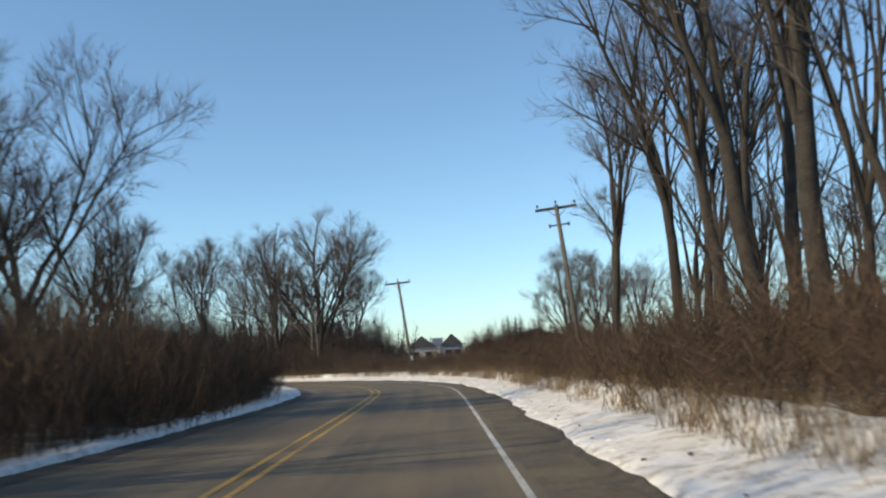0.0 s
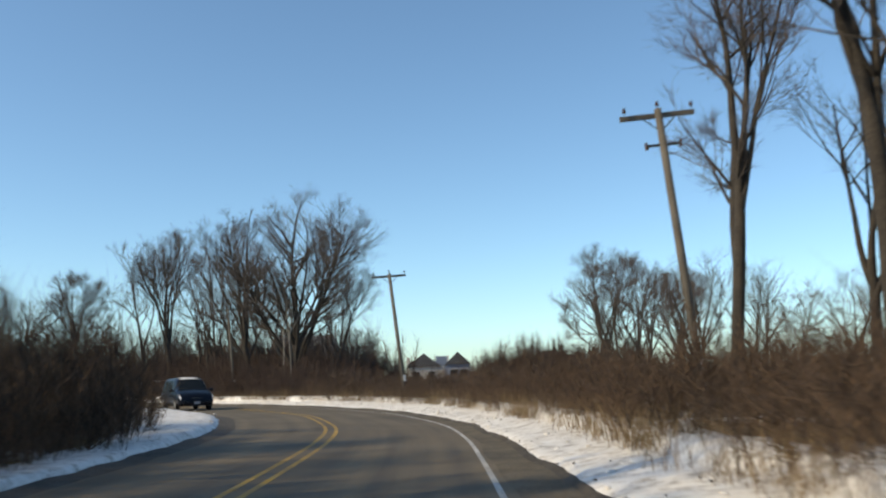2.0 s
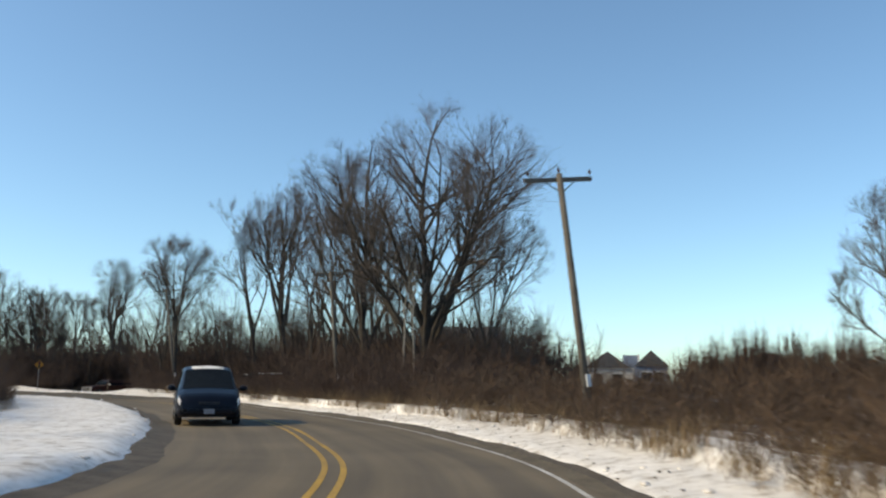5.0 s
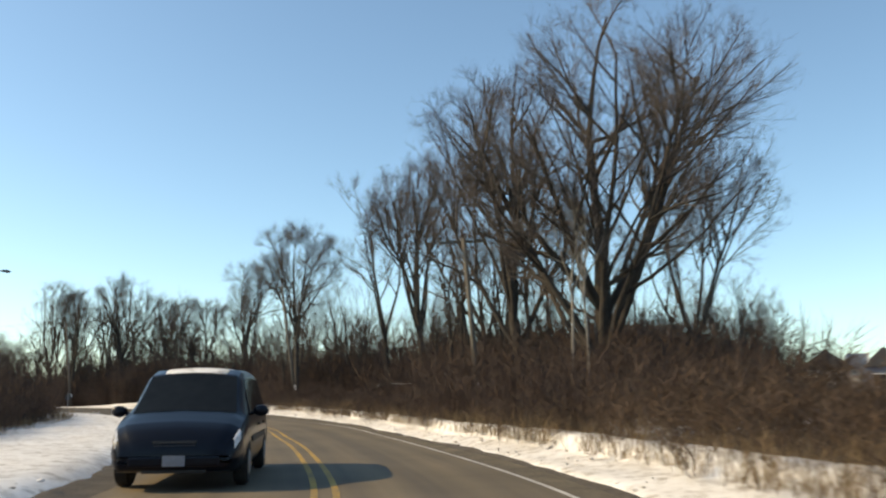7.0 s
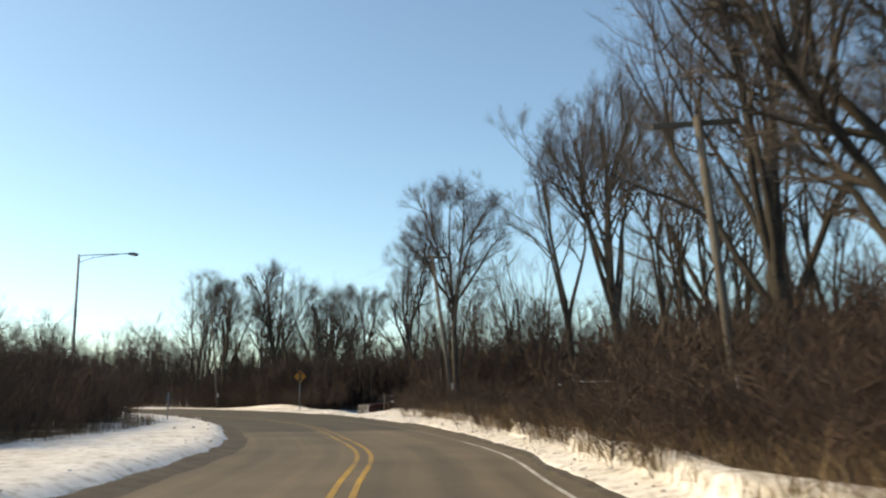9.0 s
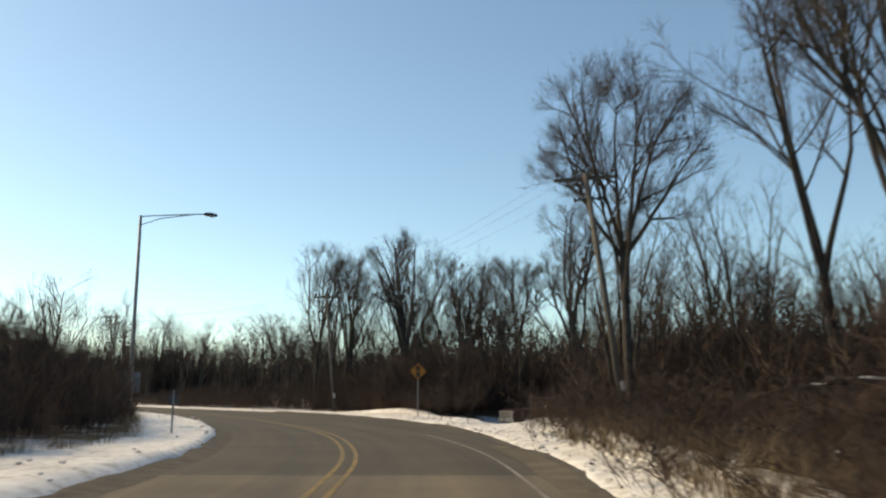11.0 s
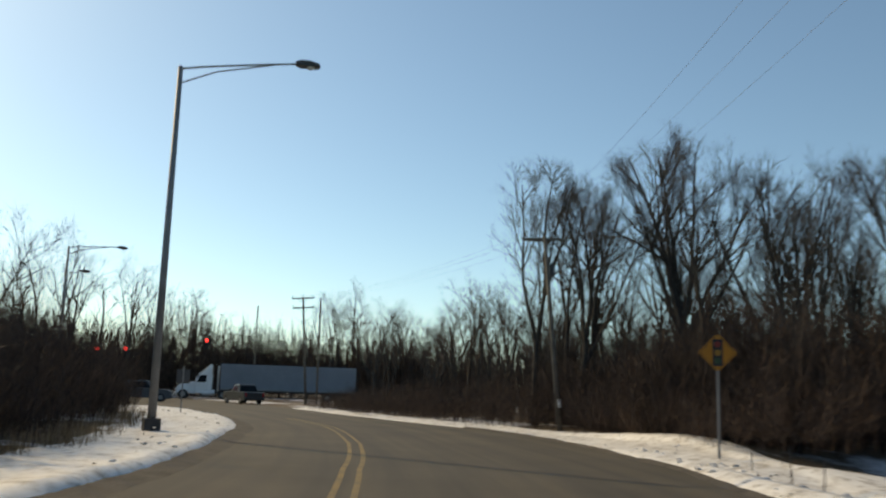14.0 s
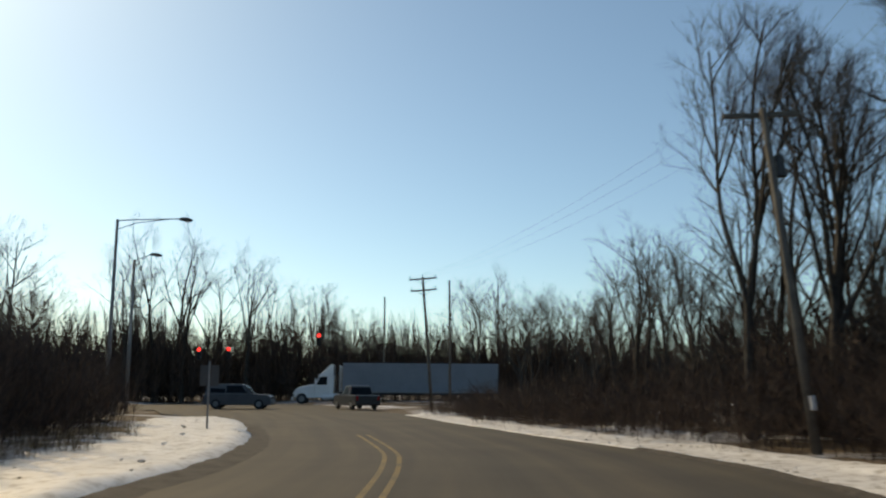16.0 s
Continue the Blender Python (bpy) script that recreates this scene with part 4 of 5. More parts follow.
# ---- street furniture ----
def utility_pole(top, base, arm_dir, arm, label, low_arm=0.0, second=False, braces=True, transformer=False, tag=True):
    """A leaning wooden power pole with crossarm, braces and insulators."""
    top, base = Vector(top), Vector(base)
    pole = thing("utility_pole", Matrix.Translation(base), label, "utility pole", "power poles along the road")
    up = top - base
    part("shaft", rod((0, 0, -0.4), up, 0.115, 0.085, 12), POLE_WOOD, pole, smooth=True)
    d = Vector((*arm_dir, 0)).normalized()
    along = up.normalized()
    d = (d - along * d.dot(along)).normalized()
    ends = []
    for k, (drop, long) in enumerate(((0.12, arm), (0.95, arm * 0.95))[: 2 if second else 1]):
        c = up - along * drop
        if arm:
            frame_m = Matrix((d, along.cross(d), along)).transposed().to_4x4()
            part("crossarm", box((long, 0.09, 0.115), c + along.cross(d) * 0.13, 0.008, turn=frame_m), POLE_WOOD, pole)
            if braces:
                for side in (-1, 1):
                    part("brace", rod(c + d * side * long * 0.24 - along * 0.05, c - along * 0.42, 0.014, sides=6), DARK_STEEL, pole)
            for side in (-1, 0, 1):
                foot = c + d * side * (long / 2 - 0.09) + along * (0.06 if side else 0.14)
                bm = rod(foot, foot + along * 0.07, 0.012, sides=6)
                rod(foot + along * 0.05, foot + along * 0.10, 0.04, 0.05, 10, bm)
                rod(foot + along * 0.10, foot + along * 0.16, 0.035, 0.03, 10, bm)
                part("insulator", bm, CERAMIC, pole)
                if k == 0:
                    ends.append(base + foot + along * 0.15)
    if low_arm:
        c = up - along * 0.85
        frame_m = Matrix((d, along.cross(d), along)).transposed().to_4x4()
        part("short_arm", box((low_arm, 0.05, 0.06), c, 0.005, turn=frame_m), DARK_STEEL, pole)
        for side in (-1, 1):
            q = c + d * side * low_arm / 2
            part("insulator", rod(q - along * 0.08, q + along * 0.08, 0.045, 0.035, 10), CERAMIC, pole)
    if transformer:
        c = up - along * 1.5 + d * 0.21
        bm = rod(c - along * 0.26, c + along * 0.26, 0.115, sides=14)
        rod(c + along * 0.26, c + along * 0.38, 0.02, 0.03, 8, bm)
        part("transformer", bm, DARK_STEEL, pole, "grey transformer can")
        for side in (-0.25, -0.45):
            q = up - along * (0.55 - side) - d * 0.16
            part("cutout", rod(q, q - along * 0.22, 0.035, 0.03, 8), CERAMIC, pole)
    if tag:
        mid = along * 1.15
        part("tag", box((0.11, 0.11, 0.32), mid - along.cross(d).normalized() * 0.09, 0.006, turn=Matrix((d, along.cross(d), along)).transposed().to_4x4()), WHITE_PAINT, pole, "white reflective marker plate")
    return ends


def across(x, y):
    s, _ = station_of(x, y)
    k = int(np.argmin(np.abs(STATION - s)))
    return tuple(RIGHT[k])


LEANING = "weathered wooden power pole leaning toward the road"
POLES = [
    utility_pole((4.84, 36.4, 7.38), (5.55, 36.4, 0.35), across(5, 36.7), 1.75, "weathered wooden power pole rising out of brush", low_arm=0.8),
    utility_pole((-3.08, 63.3, 6.92), (-2.27, 63.1, 0.3), across(-3, 63.3), 1.95, LEANING),
    utility_pole((-17.2, 86.1, 7.25), (-16.6, 86.3, 0.4), across(-17, 86), 1.95, LEANING),
    utility_pole((-37.8, 105.7, 8.5), (-36.8, 106.3, 0.5), across(-37.4, 105), 2.1, LEANING, low_arm=1.0),
    utility_pole((-71.3, 120.3, 8.15), (-70.25, 120.5, 0.0), across(-70, 119), 1.9, "leaning wooden power pole with a transformer", transformer=True),
    utility_pole((-114.9, 123.9, 9.4), (-114.7, 124.6, 0.4), (0.35, 0.94), 2.0, "wooden power pole with two crossarms", second=True, tag=False),
]
utility_pole((-125.5, 129.2, 10.6), (-125.5, 129.3, 0.3), (1, 0), 0, "plain tall wooden pole beside the crossroad", tag=False)
utility_pole((-145.4, 128.2, 11.1), (-145.4, 128.2, 0.2), (1, 0), 0, "plain tall wooden pole beyond the crossroad", tag=False)


def wire(name, a, b, sag, r, label, group):
    a, b = Vector(a), Vector(b)
    w = Wood()
    pts = [a.lerp(b, k / 12) - Vector((0, 0, sag * 4 * (k / 12) * (1 - k / 12))) for k in range(13)]
    w.tube(pts, [r] * 13, 4)
    ob = mesh_object(name, w.verts, w.faces, WIRE)
    return tagged(ob, label, "wire", group)


for first, second in zip(POLES[3:-1], POLES[4:]):
    for a, b in zip(first, second):
        wire("power_line", a, b, (b - a).length * 0.016, 0.003, "thin dark power line sagging between wooden poles", "power lines")


def street_lamp(at, height, reach, direction, label, base_box=True):
    """A tapered metal lamp post with a truss arm and a flat cobra-head lantern."""
    lamp = thing("street_lamp", pose(at[0], at[1], land_at(*at) - 0.02), label, "street lamp", "street lamps at the junction")
    d = Vector((*direction, 0)).normalized()
    side = Vector((-d.y, d.x, 0))
    part("post", rod((0, 0, 0.1), (0, 0, height), 0.125, 0.075, 14), STEEL, lamp, smooth=True)
    part("post_cap", rod((0, 0, height), (0, 0, height + 0.06), 0.085, 0.03, 12), STEEL, lamp)
    if base_box:
        bm = box((0.46, 0.46, 0.42), (0, 0, 0.2), 0.03)
        part("base", bm, DARK_STEEL, lamp, "dark square breakaway base")
        part("foot_plate", box((0.56, 0.56, 0.06), (0, 0, 0.0), 0.01), STEEL, lamp)
    w = Wood()
    rise = 0.48
    upper = [d * (reach * k / 6) + Vector((0, 0, height - 0.04 + rise * (k / 6) ** 0.85)) for k in range(7)]
    w.tube(upper, [0.032] * 7, 8)
    mesh_object("upper_arm", w.verts, w.faces, STEEL, lamp, smooth=True)
    w = Wood()
    w.tube([Vector((0, 0, height - 0.50)), upper[3].lerp(Vector((0, 0, height - 0.50)), 0.4) + Vector((0, 0, 0.02)), upper[5]], [0.024] * 3, 8)
    mesh_object("lower_arm", w.verts, w.faces, STEEL, lamp, smooth=True)
    end = upper[-1]
    m = Matrix((d, side, Vector((0, 0, 1)))).transposed().to_4x4()
    bm = outline([(-0.1, -0.04), (0.05, -0.09), (0.55, -0.10), (0.66, -0.05), (0.6, 0.03), (0.3, 0.10), (0.05, 0.09), (-0.1, 0.04)], 0.30, 0.02)
    bmesh.ops.transform(bm, matrix=Matrix.Translation(end) @ m, verts=bm.verts)
    head = part("lantern", bm, DARK_STEEL, lamp, "dark cobra-head lantern")
    bm = bmesh.new()
    bmesh.ops.create_uvsphere(bm, u_segments=12, v_segments=6, radius=0.13, matrix=Matrix.Translation(end + d * 0.36 - Vector((0, 0, 0.10))) @ Matrix.Diagonal((1, 1, 0.5, 1)))
    part("lens", bm, LENS, head, smooth=True)
    return lamp


street_lamp((-66.48, 104.0), 10.8, 3.5, (0.30, 0.95), "tall grey metal street lamp on the snowy verge")
street_lamp((-103.2, 103.8), 10.1, 3.4, (-0.30, 0.95), "tall grey metal street lamp beside bare trees")
street_lamp((-111.7, 104.4), 9.2, 1.0, (-0.1, 0.99), "grey metal street lamp at the junction", base_box=False)


def warning_sign(at, height, facing, size, label):
    """A yellow diamond with a drawn signal head."""
    sign = thing("warning_sign", pose(at[0], at[1], at[2], 0, 0, facing), label, "road sign")
    part("post", box((0.06, 0.035, height + 0.5), (0, 0.03, height / 2 - 0.1), 0.008), STEEL, sign)
    bm = bmesh.new()
    r = size / math.sqrt(2)
    box((size, 0.006, size), (0, 0, height), 0.0, bm, Matrix.Rotation(radians(45), 4, "Y"))
    uprights = [e for e in bm.edges if abs(e.verts[0].co.y - e.verts[1].co.y) > 0.004]
    bmesh.ops.bevel(bm, geom=uprights, offset=0.04, segments=3, affect="EDGES")
    panel = part("panel", bm, SIGN_YELLOW, sign)
    for k in range(4):
        a = radians(45 + 90 * k)
        c = Vector((math.cos(a), 0, math.sin(a))) * (size / 2 - 0.03) + Vector((0, -0.006, height))
        part("border", box((size - 0.12, 0.004, 0.012), c, 0, turn=Matrix.Rotation(-a + radians(90), 4, "Y")), BLACK, panel)
    part("symbol", box((size * 0.36, 0.008, size * 0.98), (0, -0.008, height), 0.003), BLACK, panel, "black signal-head symbol")
    for k, m in ((1, RED_DISC), (0, AMBER), (-1, GREEN_DISC)):
        q = Vector((0, -0.013, height + k * size * 0.3))
        part("disc", rod(q, q - Vector((0, 0.004, 0)), size * 0.115, sides=20), m, panel)
    return sign


warning_sign((-54.9, 114.1, 0.42), 2.06, 52.0, 0.61, "yellow diamond signal-ahead warning sign on a metal post")


def sign_back(at, facing, height, wide, high, label):
    sign = thing("traffic_sign", pose(at[0], at[1], land_at(*at), 0, 0, facing), label, "road sign")
    part("post", box((0.06, 0.035, height + 0.3), (0, 0.03, height / 2), 0.008), STEEL, sign)
    part("panel", box((wide, 0.005, high), (0, 0, height - high / 2 + 0.02), 0.002), SIGN_BACK, sign, "bare grey back of the panel")
    return sign


sign_back((-46.7, 96.2), 235, 1.25, 0.32, 0.3, "grey back of a small traffic sign on the verge")
sign_back((-83.9, 108.15), 250, 2.1, 0.62, 0.66, "grey back of a traffic sign on the snowy verge")
post = thing("marker_post", pose(-48.7, 115.7, land_at(-48.7, 115.7), 0, 2), "short weathered wooden marker post by the snow bank", "post")
part("stake", box((0.065, 0.065, 1.7), (0, 0, 0.55), 0.008), POLE_WOOD, post)
part("plate", box((0.09, 0.015, 0.14), (0, -0.036, 1.18), 0.004), DARK_STEEL, post)


def traffic_signal(at, lit, label):
    """A hanging signal head with hoods and three lenses, seen from the road."""
    sig = thing("traffic_signal", pose(at[0], at[1], at[2] - 0.35, 0, 0, 76), label, "traffic light", "traffic lights at the junction")
    part("housing", box((0.36, 0.22, 1.05), (0, 0, 0), 0.03), BLACK, sig)
    part("hanger", rod((0, 0, 0.5), (0, 0, 1.1), 0.025, sides=8), DARK_STEEL, sig)
    for k in range(3):
        z = 0.33 - 0.33 * k
        part("lens", rod((0, -0.115, z), (0, -0.135, z), 0.13, sides=18), RED_LIGHT if lit and k == 0 else (RED_DISC, AMBER, GREEN_DISC)[k] if k == 0 else BLACK, sig,
             "glowing red lens" if lit and k == 0 else "")
        bm = bmesh.new()
        bmesh.ops.create_cone(bm, segments=18, radius1=0.15, radius2=0.15, depth=0.2, matrix=Matrix.Translation((0, -0.21, z)) @ Matrix.Rotation(radians(90), 4, "X"))
        bmesh.ops.delete(bm, geom=[v for v in bm.verts if v.co.z < z - 0.06], context="VERTS")
        part("hood", bm, BLACK, sig)
    return sig


SIGNALS = [(-129.6, 111.4, 4.65), (-131.7, 109.1, 4.65), (-126.9, 118.4, 5.75)]
for k, q in enumerate(SIGNALS):
    traffic_signal(q, True, "black traffic light showing red, hung over the crossroad")
hooks = [(-111.7, 104.4, 7.4), (-131.7, 109.1, 5.35), (-129.6, 111.4, 5.4), (-126.9, 118.4, 6.5), (-145.4, 128.2, 8.4)]
for a, b in zip(hooks[:-1], hooks[1:]):
    wire("span_wire", a, b, 0.12, 0.012, "thin dark span wire carrying traffic lights", "span wires")


# ---- vehicles ----
def wheel(name_of, x, y, r, w, parent):
    side = 1 if y > 0 else -1
    bm = rod((x, y - w / 2, r), (x, y + w / 2, r), r, sides=24)
    bmesh.ops.bevel(bm, geom=[e for e in bm.edges if abs(e.verts[0].co.y - e.verts[1].co.y) < 1e-4], offset=0.03, segments=2, affect="EDGES")
    tyre = part(name_of, bm, RUBBER, parent, smooth=False)
    bm = rod((x, y + side * (w / 2 - 0.02), r), (x, y + side * (w / 2 + 0.012), r), r * 0.62, r * 0.5, 16)
    part("rim", bm, STEEL, tyre, "grey metal wheel rim")


def pane(corners, mat, parent, name="window", thick=0.012):
    bm = bmesh.new()
    vs = [bm.verts.new(c) for c in corners]
    face = bm.faces.new(vs)
    bmesh.ops.recalc_face_normals(bm, faces=[face])
    made = bmesh.ops.extrude_face_region(bm, geom=[face])
    n = face.normal * thick
    bmesh.ops.translate(bm, vec=n, verts=[v for v in made["geom"] if isinstance(v, bmesh.types.BMVert)])
    bmesh.ops.recalc_face_normals(bm, faces=bm.faces)
    return part(name, bm, mat, parent)


def car(name, m, label, paint_mat, long, wide, high, hood_at, nose_z, belt, roof_front, roof_back, tail_top, r=0.33, group="", chrome=False, bed=False):
    """x points ahead. Side view: nose, hood, windscreen, roof, tail."""
    ob = thing(name, m, label, name.replace("_", " "), group)
    h, rear = long / 2, -long / 2
    low = [(rear + 0.05, 0.30), (rear, 0.55), (rear + 0.02, belt - 0.05), (rear + 0.12, belt), (hood_at, belt + 0.02), (h - 0.35, nose_z), (h - 0.06, nose_z - 0.12), (h, 0.5), (h - 0.06, 0.26)]
    part("body", outline(low, wide, 0.045), paint_mat, ob)
    back_low = rear + 0.10 if not bed else roof_back - 0.25
    top = [(back_low, belt - 0.05), (roof_back, high - 0.10), (roof_back + 0.2, high), (roof_front - 0.25, high), (roof_front, high - 0.06), (hood_at, belt)]
    part("cabin", outline(top, wide - 0.12, 0.04, inset=0.13, top=belt + 0.1), paint_mat, ob)
    w0, w1 = wide / 2 - 0.075, wide / 2 - 0.205
    pane([(hood_at - 0.02, -w0 + 0.06, belt + 0.07), (hood_at - 0.02, w0 - 0.06, belt + 0.07), (roof_front + 0.075, w1 - 0.03, high - 0.09), (roof_front + 0.075, -w1 + 0.03, high - 0.09)], GLASS, ob, "windscreen", 0.03)
    pane([(back_low - 0.03, -w0 + 0.1, belt + 0.08), (roof_back - 0.06, -w1 + 0.05, high - 0.16), (roof_back - 0.06, w1 - 0.05, high - 0.16), (back_low - 0.03, w0 - 0.1, belt + 0.08)], GLASS, ob, "rear_window", 0.03)
    n = 2 if long < 4.9 else 3
    a, b = roof_back + 0.18, roof_front - 0.1
    for side in (-1, 1):
        for k in range(n):
            x0, x1 = a + (b - a) * k / n + 0.05, a + (b - a) * (k + 1) / n - 0.03
            extra = (hood_at - 0.35 - x1) if k == n - 1 else 0
            pane([(x0, side * (w0 + 0.012), belt + 0.09), (x1 + extra, side * (w0 + 0.012), belt + 0.09), (x1, side * (w1 + 0.014), high - 0.13), (x0, side * (w1 + 0.014), high - 0.13)], GLASS, ob, "side_window", 0.02)
        for x in (h - 0.85, rear + 0.9):
            wheel("tyre", x, side * (wide / 2 - 0.10), r, 0.22, ob)
        part("headlight", box((0.14, 0.42, 0.17), (h - 0.12, side * (wide / 2 - 0.32), nose_z - 0.17), 0.03), LENS, ob, "clear headlight")
        part("tail_light", box((0.05, 0.16, 0.30), (rear + 0.02, side * (wide / 2 - 0.13), belt - 0.22), 0.01), RED_LENS, ob, "red tail light")
        mirror = part("mirror", box((0.12, 0.22, 0.16), (hood_at - 0.35, side * (wide / 2 + 0.11), belt + 0.14), 0.03), BLACK if not chrome else CHROME, ob)
        for k in range(n):
            x0 = a + (b - a) * (k + 0.75) / n
            part("door_handle", box((0.14, 0.03, 0.03), (x0, side * (wide / 2 + 0.005), belt - 0.12), 0.005), BLACK, ob)
    part("front_bumper", box((0.16, wide - 0.06, 0.20), (h - 0.02, 0, 0.42), 0.04), CHROME if chrome else paint_mat, ob)
    part("rear_bumper", box((0.16, wide - 0.06, 0.20), (rear, 0, 0.45), 0.04), CHROME if chrome else paint_mat, ob)
    grille = part("grille", box((0.05, wide * (0.86 if chrome else 0.42), 0.40 if chrome else 0.16), (h - 0.015, 0, nose_z - (0.29 if chrome else 0.2)), 0.01), CHROME if chrome else BLACK, ob)
    for k in range(5 if chrome else 3):
        part("bar", box((0.02, wide * (0.62 if chrome else 0.40), 0.028 if chrome else 0.015), (h + 0.015, 0, nose_z - (0.42 if chrome else 0.25) + (0.062 if chrome else 0.05) * k), 0.003), DARK_STEEL, grille)
    part("plate", box((0.015, 0.31, 0.155), (h + 0.07, 0, 0.45), 0.003), PLATE, ob, "pale number plate without characters")
    return ob


def toward(x, y, dx, dy, z=0.0):
    return pose(x, y, z, 0, 0, math.degrees(math.atan2(dy, dx)))


VAN_KEYS = [  # x, roof or hood height, half width on top, half width at the side, underside
    (-2.42, 0.92, 0.78, 0.86, 0.42), (-2.38, 1.40, 0.76, 0.93, 0.36), (-2.20, 1.70, 0.70, 0.96, 0.30), (-1.6, 1.76, 0.71, 0.965, 0.26), (-0.4, 1.78, 0.72, 0.97, 0.25), (0.35, 1.765, 0.71, 0.97, 0.25),
    (0.72, 1.69, 0.70, 0.97, 0.25), (1.15, 1.40, 0.75, 0.968, 0.25), (1.62, 1.10, 0.81, 0.96, 0.25), (1.85, 1.04, 0.82, 0.955, 0.25), (2.15, 0.95, 0.79, 0.94, 0.25), (2.34, 0.84, 0.72, 0.89, 0.27),
    (2.45, 0.70, 0.62, 0.82, 0.30), (2.49, 0.52, 0.55, 0.76, 0.36)]


def van_skin(x, v, lift=0.0):
    """A point of the body: x along it, v from 0 (sill) over the side, pillar and roof edge to 1 (middle of the roof)."""
    keys = np.array(VAN_KEYS)
    top, wt, ws, low = (float(np.interp(x, keys[:, 0], keys[:, k])) for k in (1, 2, 3, 4))
    belt = min(1.02, top - 0.10)
    ys = [ws * 0.90, ws * 0.985, ws, ws * 0.955, wt + (ws - wt) * 0.12, wt * 0.93, wt * 0.6, 0.0]
    zs = [low, low + 0.14, (low + belt) / 2, belt, top - 0.10 if top > 1.2 else top - 0.06, top - 0.025, top, top + 0.02]
    at_v = [0, 0.10, 0.25, 0.42, 0.68, 0.76, 0.88, 1.0]
    return Vector((x, float(np.interp(v, at_v, ys)) + lift * (v < 0.72), float(np.interp(v, at_v, zs)) + lift * (v >= 0.72)))


def van_patch(name, xs, vs, side, mat, parent, lift=0.012, label=""):
    """A piece of glass or trim that follows the body: xs and vs give its edges, as a ruled grid."""
    n, m = 8, 6
    verts, faces = [], []
    for deep in (lift, lift - 0.02):
        for i in range(n + 1):
            for j in range(m + 1):
                f, e = i / n, j / m
                x = (xs[0] + (xs[1] - xs[0]) * f) * (1 - e) + (xs[2] + (xs[3] - xs[2]) * f) * e
                p = van_skin(x, vs[0] + (vs[1] - vs[0]) * e, deep)
                verts.append((p.x, p.y * side, p.z))
    w, total = m + 1, (n + 1) * (m + 1)
    for i in range(n):
        for j in range(m):
            a = i * w + j
            faces += [(a, a + 1, a + w + 1, a + w), (total + a, total + a + w, total + a + w + 1, total + a + 1)]
    rim = [i * w for i in range(n + 1)] + [n * w + j for j in range(1, w)] + [i * w + m for i in range(n - 1, -1, -1)] + [j for j in range(m - 1, 0, -1)]
    faces += [(a, b, total + b, total + a) for a, b in zip(rim, rim[1:] + rim[:1])]
    return mesh_object(name, verts, faces, mat, parent, label, smooth=False)


